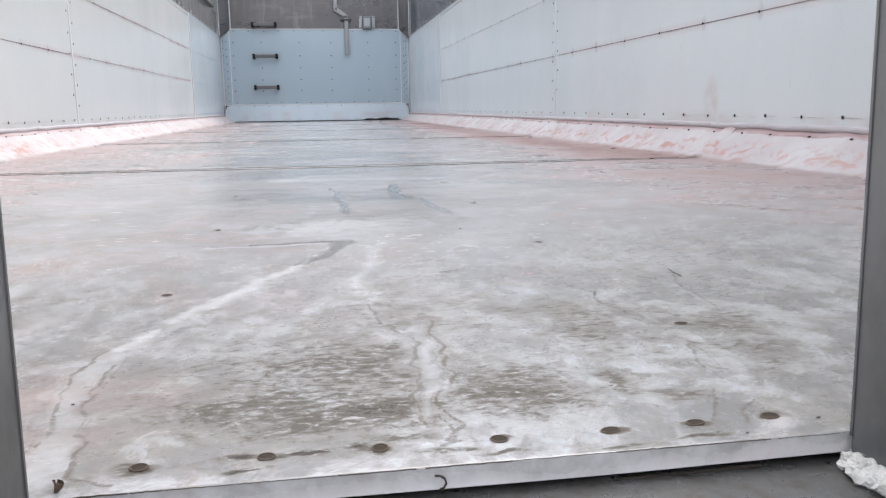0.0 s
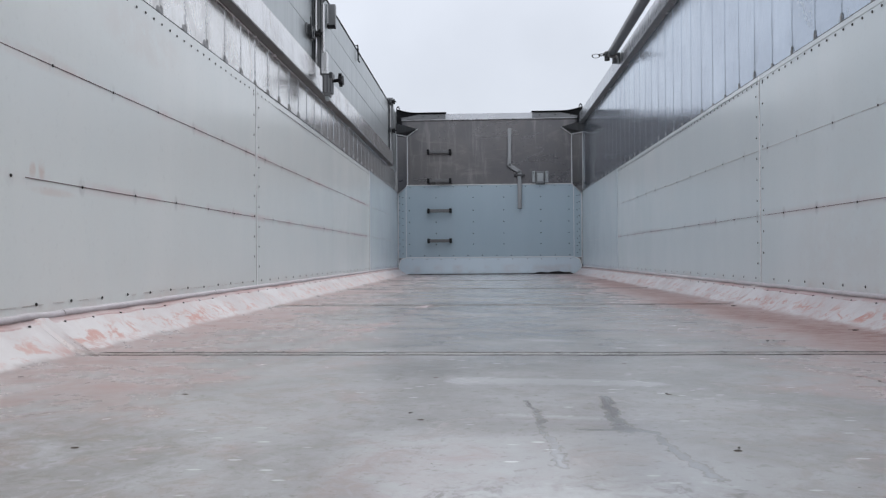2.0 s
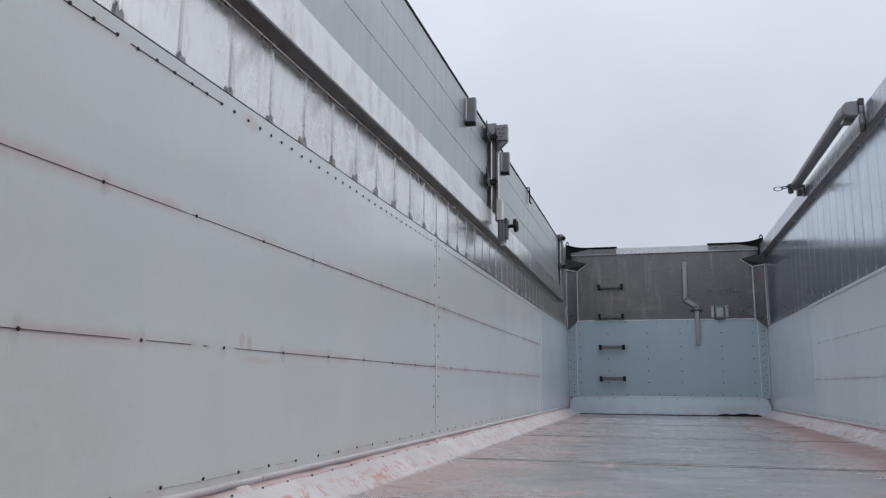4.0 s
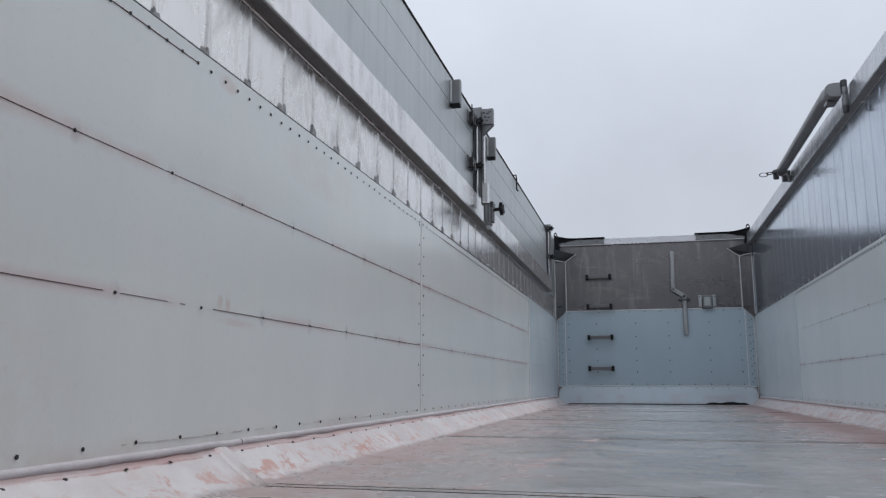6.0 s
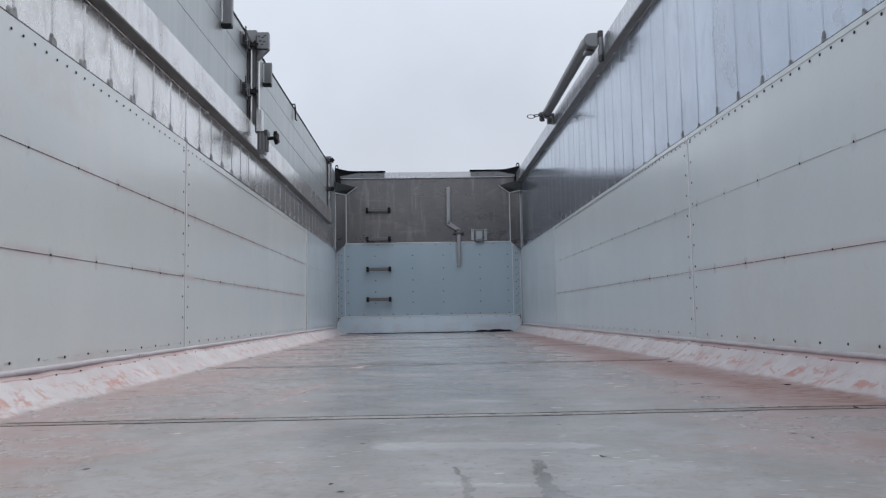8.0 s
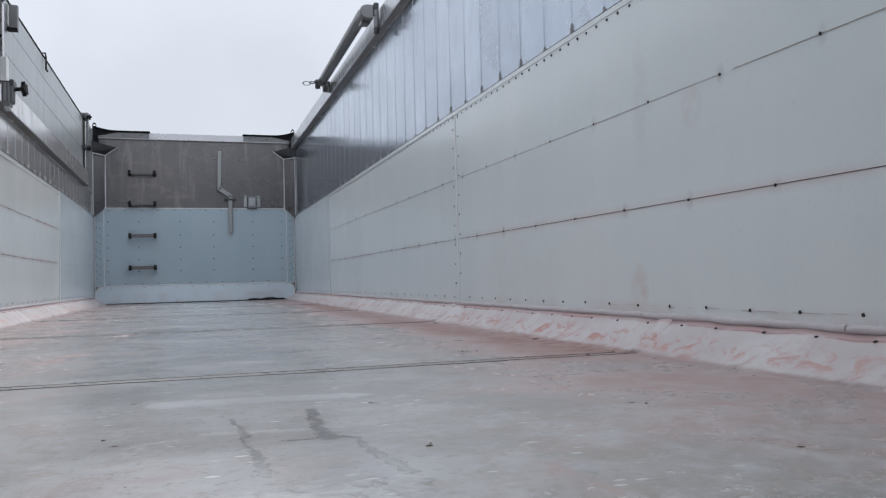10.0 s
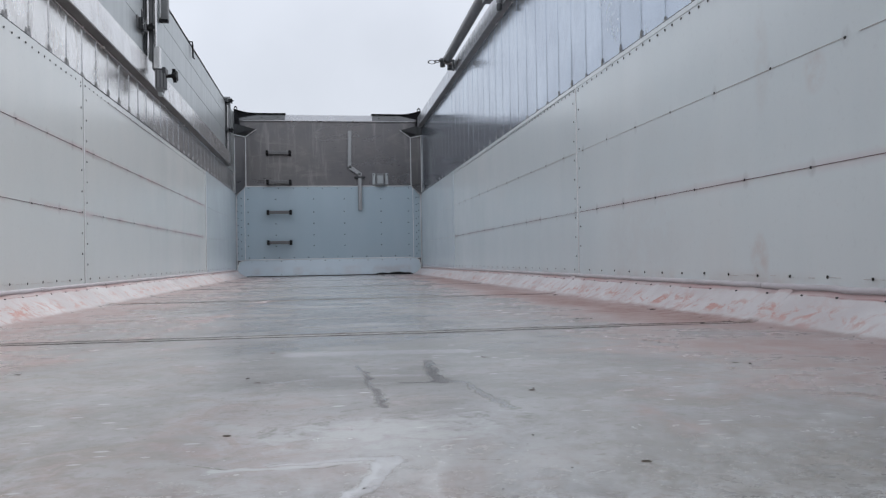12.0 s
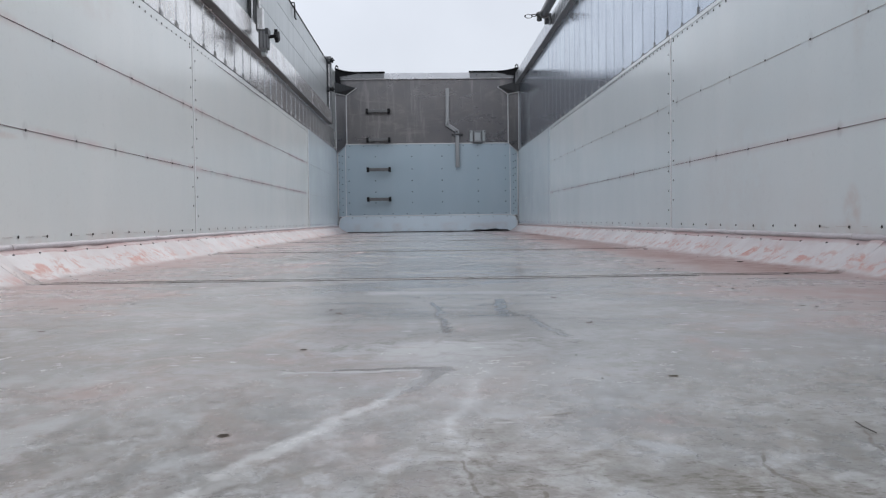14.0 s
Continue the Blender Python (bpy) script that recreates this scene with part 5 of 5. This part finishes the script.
# ---- drop-side boards above the left rail ----
BX = -1.19
for y0, y1 in ((-0.06, 5.06), (5.24, 9.24)):
    side_board = thing("side_board", "grey anodised aluminium drop-side boards with a dark top seal", "side board", "side boards", (BX, (y0 + y1) / 2, 1.48))
    h = (y1 - y0) / 2
    for z0, z1 in ((1.482, 1.699), (1.702, 1.893), (1.896, 2.055)):
        part("board", boxed((-0.03, -h, z0 - 1.48), (0.0, h, z1 - 1.48), 0.002), BOARD, side_board)
    part("core", boxed((-0.028, -h + 0.002, 0.004), (-0.006, h - 0.002, 0.57), 0), BLACK, side_board)
    part("top_seal", boxed((-0.034, -h, 0.575), (0.004, h, 0.592), 0.004), RUBBER, side_board, "black rubber seal")


def knob(parent, at, out, r=0.024, ln=0.05):
    at, out = Vector(at), Vector(out).normalized()
    bm = bmesh.new()
    rod(bm, at, at + out * ln * 0.6, r * 0.35, seg=10)
    rod(bm, at + out * ln * 0.55, at + out * ln, r, r * 0.85, seg=12, bevel=0.003)
    for i in range(5):
        a = 2 * math.pi * i / 5
        side = out.orthogonal().normalized()
        v = (Matrix.Rotation(a, 3, out) @ side) * r
        rod(bm, at + v + out * ln * 0.6, at + v + out * ln * 0.95, r * 0.32, seg=8)
    return part("knob", bm, BLACK, parent, "black star knob")


def stanchion(y, z0, z1, label):
    st = thing("stanchion", label, "stanchion", "stanchions", (BX, y, z0))
    part("post", boxed((-0.03, -0.03, 0), (0.05, 0.03, z1 - z0), 0.004), GALV, st)
    part("side_rod", rod(bmesh.new(), (0.022, -0.062, 0.0), (0.022, -0.062, z1 - z0 - 0.1), 0.008, seg=10), RAIL, st, "bright round rod")
    part("flange", boxed((-0.005, -0.085, 0.02), (0.012, -0.03, z1 - z0 - 0.06), 0.003), DARKSTEEL, st)
    return st


st = stanchion(5.13, 1.483, 2.112, "galvanised centre post with latches between the drop-side boards")
part("strap", boxed((0.05, -0.012, 0.02), (0.062, 0.026, 0.42), 0.003), RAIL, st, "bright flat strap")
for z in (0.50, 0.19):
    latch = part("latch", boxed((0.001, -0.27, z - 0.045), (0.008, -0.09, z + 0.035), 0.003), GALV, st, "small steel latch plate")
    for yy in (-0.25, -0.19):
        part("ear", prism([(yy, z - 0.045), (yy + 0.03, z - 0.045), (yy + 0.026, z + 0.01), (yy + 0.012, z + 0.03), (yy, z + 0.012)], (0.006, 0.036), 'x', 0.002), DARKSTEEL, latch)
    bm = bmesh.new()
    tube(bm, [(0.024, -0.07, z + 0.022), (0.026, -0.15, z + 0.020), (0.030, -0.235, z - 0.012), (0.034, -0.262, z - 0.03), (0.034, -0.25, z - 0.052), (0.028, -0.18, z - 0.044), (0.024, -0.07, z - 0.012)], 0.0065, 8)
    part("lever", bm, DARKSTEEL, latch)
    part("link", ring(bmesh.new(), (0.032, -0.262, z + 0.03), (1, 0.2, 0), 0.022, 0.005, squash=1.5), DARKSTEEL, latch)
    part("pin", rod(bmesh.new(), (0.004, -0.085, z + 0.005), (0.05, -0.085, z + 0.005), 0.010, seg=10, bevel=0.002), SCREW, latch)
    knob(st, (0.035, -0.036, z + 0.015), (0.25, -1, 0), 0.020, 0.05)
# dark strip put in for the shaded recess at the post's edge
part("post_shade", boxed((0.044, -0.034, 0.02), (0.052, -0.029, z + 0.4), 0.001), DARKSTEEL, st)
cap = part("cap_box", boxed((0.05, -0.03, 0.50), (0.128, 0.02, 0.615), 0.005), GALV, st, "small metal box with punched marks")
bm = bmesh.new()
for i, (a, b) in enumerate(((0.066, 0.585), (0.09, 0.578), (0.105, 0.59), (0.075, 0.555), (0.1, 0.55), (0.085, 0.53))):
    box(bm, (a - 0.008, -0.0325, b - 0.005), (a + 0.008, -0.0295, b + 0.005), 0.001, 1)
part("punched_marks", bm, DARKSTEEL, cap)
part("gusset", prism([(0.05, 0.50), (0.128, 0.50), (0.05, 0.425)], (-0.02, 0.012), 'y', 0.002), GALV, cap)

for y in (4.41, 5.56):
    stop = thing("board_stop", "grey channel stop on the drop-side board", "stop", "board stops", (BX, y, 1.882))
    bm = bmesh.new()
    box(bm, (0.0, -0.02, 0.0), (0.062, 0.02, 0.155), 0.006)
    part("channel", bm, GALV, stop)
    part("back_plate", boxed((0.0005, -0.035, 0.008), (0.006, 0.045, 0.147), 0.002), BOARD, stop)
    # solid black block in place of the shade inside the channel
    part("lower_edge", boxed((0.002, -0.0215, -0.014), (0.059, 0.021, 0.006), 0.002), BLACK, stop, "black block for the shaded open lower end")
    part("weld", boxed((0.004, -0.026, 0.012), (0.012, -0.019, 0.145), 0.002), RAIL, stop, "bright weld along the side")

clamp = thing("rail_clamp", "grey screw clamp with a black knob hooked over the rail", "clamp", "", (-1.113, 5.03, 1.28))
part("jaw", boxed((0.0, -0.04, 0.012), (0.058, 0.045, 0.118), 0.008), BOARD, clamp)
for y in (-0.0445, -0.022, 0.001, 0.024):
    part("rib", boxed((0.002, y, 0.008), (0.062, y + 0.006, 0.121), 0.002), GALV, clamp)
for x in (0.008, 0.03, 0.05):
    part("rib", boxed((x, -0.046, 0.01), (x + 0.006, -0.038, 0.12), 0.002), DARKSTEEL, clamp)
part("foot", boxed((0.006, -0.036, -0.012), (0.048, 0.034, 0.014), 0.005), GALV, clamp)
part("toe", boxed((0.014, -0.028, -0.034), (0.042, 0.026, -0.010), 0.005), BOARD, clamp)
bm = bmesh.new()
box(bm, (-0.008, -0.044, 0.118), (0.058, 0.046, 0.132), 0.005)
box(bm, (0.044, -0.046, 0.10), (0.066, 0.046, 0.140), 0.005)
part("collar", bm, DARKSTEEL, clamp)
part("tongue", boxed((-0.012, -0.022, 0.128), (0.030, 0.026, 0.275), 0.006), RAIL, clamp, "bright smooth tongue")
part("tongue_edge", boxed((-0.017, -0.024, 0.128), (-0.010, 0.02, 0.29), 0.002), DARKSTEEL, clamp)
part("spindle", rod(bmesh.new(), (0.05, -0.005, 0.085), (0.09, -0.01, 0.09), 0.009, seg=10), SCREW, clamp)
knob(clamp, (0.075, -0.01, 0.09), (1, -0.1, 0.05), 0.034, 0.055)

hook = thing("board_hook", "small black hook hanging from the top seal", "hook", "", (BX, 6.86, 2.06))
bm = bmesh.new()
tube(bm, [(-0.02, 0, 0.03), (0.012, 0, 0.034), (0.016, 0, 0.0), (0.017, 0, -0.1), (0.03, 0, -0.115)], 0.007, 8, 1, (0, 1, 0))
part("wire", bm, BLACK, hook)

st2 = stanchion(9.30, 1.34, 2.12, "galvanised end post with two black knobs")
for z in (0.72, 0.38):
    knob(st2, (0.045, -0.05, z), (0.5, -0.85, 0), 0.024, 0.05)
    part("latch", boxed((0.004, -0.12, z - 0.02), (0.03, -0.02, z + 0.03), 0.005), DARKSTEEL, st2)
part("end_panel", boxed((-0.03, 0.03, -0.02), (0.0, 0.86, 0.745), 0.002), BOARD, st2)

# ---- tube arm on the right rail ----
arm = thing("tube_arm", "grey steel tube held in hinged brackets along the wall's top rail", "tube arm", "", (1.083, 6.2, 2.026))
part("tube", rod(bmesh.new(), (-0.027, -0.98, 0.014), (-0.004, 0.92, 0.024), 0.041, 0.040, seg=24), GALV, arm)
bm = prism([(0.024, -0.046), (0.024, 0.05), (-0.018, 0.05), (-0.044, 0.044), (-0.062, 0.028), (-0.07, 0.004), (-0.062, -0.022), (-0.044, -0.04), (-0.018, -0.046)], (-1.10, -0.95), 'y', 0.004)
box(bm, (-0.048, -1.03, -0.062), (0.012, -0.95, -0.04), 0.006)
part("end_fitting", bm, GALV, arm, "rounded steel end fitting")
hinge = part("hinge", rod(bmesh.new(), (0.043, -1.09, -0.14), (0.043, -1.09, 0.055), 0.013, seg=12), GALV, arm)
for z in (-0.125, -0.075, -0.005, 0.04):
    part("knuckle", rod(bmesh.new(), (0.043, -1.09, z - 0.022), (0.043, -1.09, z + 0.022), 0.019, seg=12, bevel=0.003), DARKSTEEL if z in (-0.125, 0.04) else GALV, hinge)
part("hinge_plate", boxed((0.045, -1.096, -0.12), (0.064, -1.084, -0.025), 0.003), GALV, arm)
part("end_bracket", boxed((0.0, 0.88, -0.07), (0.062, 0.95, 0.02), 0.008), DARKSTEEL, arm)
bm = bmesh.new()
rod(bm, (-0.07, 0.90, -0.002), (-0.052, 0.90, -0.002), 0.034, seg=14, bevel=0.004)
rod(bm, (-0.05, 0.90, -0.05), (-0.05, 0.90, 0.03), 0.024, seg=12, bevel=0.003)
rod(bm, (-0.08, 0.90, 0.01), (-0.06, 0.90, 0.01), 0.014, seg=10)
part("clevis", bm, DARKSTEEL, arm)
bm = bmesh.new()
tube(bm, [(-0.045, 0.885, 0.03), (-0.04, 0.885, -0.012), (-0.01, 0.885, -0.022), (0.03, 0.885, -0.018), (0.045, 0.885, -0.04), (0.047, 0.885, -0.085)], 0.012, 8, 1.4, (0, 1, 0))
part("yoke", bm, GALV, arm, "bent steel yoke under the tube")
chain = part("chain", ring(bmesh.new(), (-0.10, 0.90, 0.003), (0, 0.4, 1), 0.024, 0.005, squash=0.6), SCREW, arm, "short dark chain")
part("link", ring(bmesh.new(), (-0.15, 0.90, -0.006), (0, 1, 0.2), 0.034, 0.0055, squash=0.5), SCREW, chain)

# ---- loose bits ----
fibre = thing("fibre_packing", "frayed white fibre packing at the corner of the hatch sill", "packing", "", (0.2, -0.052, -0.0138))
fibre.scale = (0.72, 0.75, 0.6)
for i in range(34):
    bm = bmesh.new()
    u = i / 33
    r = random.uniform(0.0045, 0.0085) * math.sin(math.pi * (0.15 + 0.75 * u)) ** 0.5
    at = Vector((-0.004 + random.uniform(-0.006, 0.006), -0.036 + 0.078 * u, r * 0.7 + random.uniform(0, 0.004)))
    geo = bmesh.ops.create_icosphere(bm, subdivisions=3, radius=1.0)
    for v in geo["verts"]:
        n = v.co.copy()
        v.co = n * r * (1 + 0.55 * noise.noise(n * 1.7 + Vector((i * 3.1, 0, 0))) + 0.35 * noise.noise(n * 5.0 + Vector((0, i * 2.3, 0)))) + at
        v.co.z = max(0.0, v.co.z)
    for f in {f for v in geo["verts"] for f in v.link_faces}:
        f.smooth = True
    part("tuft", bm, FIBRE, fibre)
for i in range(60):
    y = random.uniform(-0.034, 0.038)
    a = random.uniform(0.3, 2.4)
    p = Vector((-0.004 + 0.007 * math.cos(a), y, 0.006 + 0.005 * math.sin(a)))
    q = p + Vector((0.006 * math.cos(a), random.uniform(-0.006, 0.006), 0.004 * math.sin(a)))
    part("strand", tube(bmesh.new(), [p, (p + q) / 2 + Vector((0, 0, random.uniform(0, 0.002))), q], 0.00025, 4), FIBRE, fibre)

leaf = thing("dry_leaf", "curled dry brown leaf scrap on the hatch sill", "leaf", "", (-0.166, -0.008, 0.0))
leaf.scale = (0.3, 0.3, 0.5)
bm = bmesh.new()
rows = []
for i in range(6):
    u = i / 5
    w = 0.007 * math.sin(math.pi * (0.12 + 0.8 * u))
    rows.append([bm.verts.new((s * w + 0.004 * math.sin(5 * u), -0.009 + 0.02 * u, 0.001 + 0.006 * abs(s) * u + 0.004 * math.sin(3 * u))) for s in (-1, -0.3, 0.4, 1)])
for a, b in zip(rows, rows[1:]):
    for i in range(3):
        bm.faces.new((a[i], a[i + 1], b[i + 1], b[i]))
blade = part("blade", bm, LEAF, leaf)
blade.modifiers.new("thickness", 'SOLIDIFY').thickness = 0.0006


def crumb(x, y, r, flat=0.45, long=1.5, turn=0.0):
    bm = bmesh.new()
    geo = bmesh.ops.create_icosphere(bm, subdivisions=2, radius=1.0)
    for v in geo["verts"]:
        v.co *= 1 + 0.45 * noise.noise(v.co * 1.4 + Vector((x * 50, y * 50, 0)))
        v.co = Vector((v.co.x * r * long, v.co.y * r, (v.co.z + 0.8) * r * flat))
    ob = part("crumb", bm, GRIT)
    ob.matrix_basis = pose(x, y, swell(x, y) - 0.0001, 0, 0, turn)
    return tagged(ob, "small dark crumb of dirt on the floor", "dirt crumb", "floor crumbs")


for x, y, r, lg in ((0.134, 0.676, 0.002, 1.2), (0.669, 2.158, 0.0055, 1.8), (0.69, 2.17, 0.004, 1.2), (0.71, 2.15, 0.0035, 1.4), (0.93, 1.878, 0.006, 1.5), (1.03, 2.44, 0.007, 2.2),
                   (1.035, 3.61, 0.008, 2.0), (-0.19, 0.099, 0.0013, 1.3), (0.198, 0.002, 0.0013, 1.5), (0.153, -0.008, 0.001, 1.2), (0.14, -0.004, 0.0008, 1.6), (-0.05, 0.52, 0.0014, 1),
                   (0.134, 0.543, 0.0013, 1.6), (0.211, 0.96, 0.0024, 2.2), (0.212, 1.336, 0.003, 1.8), (0.633, 1.119, 0.0032, 2.0), (0.623, 1.465, 0.0036, 1.8), (0.06, 0.492, 0.0012, 1.3), (-0.154, 0.884, 0.0012, 1.4), (-0.15, 0.87, 0.0009, 1.2), (-0.204, 1.169, 0.003, 2.0)):
    crumb(x, y, 0.72 * r, 0.35, lg, random.uniform(0, 180))
splinter = part("splinter", tube(bmesh.new(), [(0.285, 0.366, 0.0012), (0.282, 0.35, 0.0015), (0.283, 0.335, 0.001)], 0.0004, 6), GRIT)
tagged(splinter, "thin dark wood splinter lying on the floor", "splinter")
shaving = part("dark_shaving", tube(bmesh.new(), [(-0.0035, -0.0172, -0.0035), (-0.0012, -0.0182, -0.0032), (0.0008, -0.0188, -0.0045), (0.0014, -0.0186, -0.007), (0.0004, -0.018, -0.0092), (-0.0012, -0.0172, -0.0102)], 0.00055, 6), GRIT)
tagged(shaving, "curled dark plastic shaving hanging at the sheet's edge", "shaving")
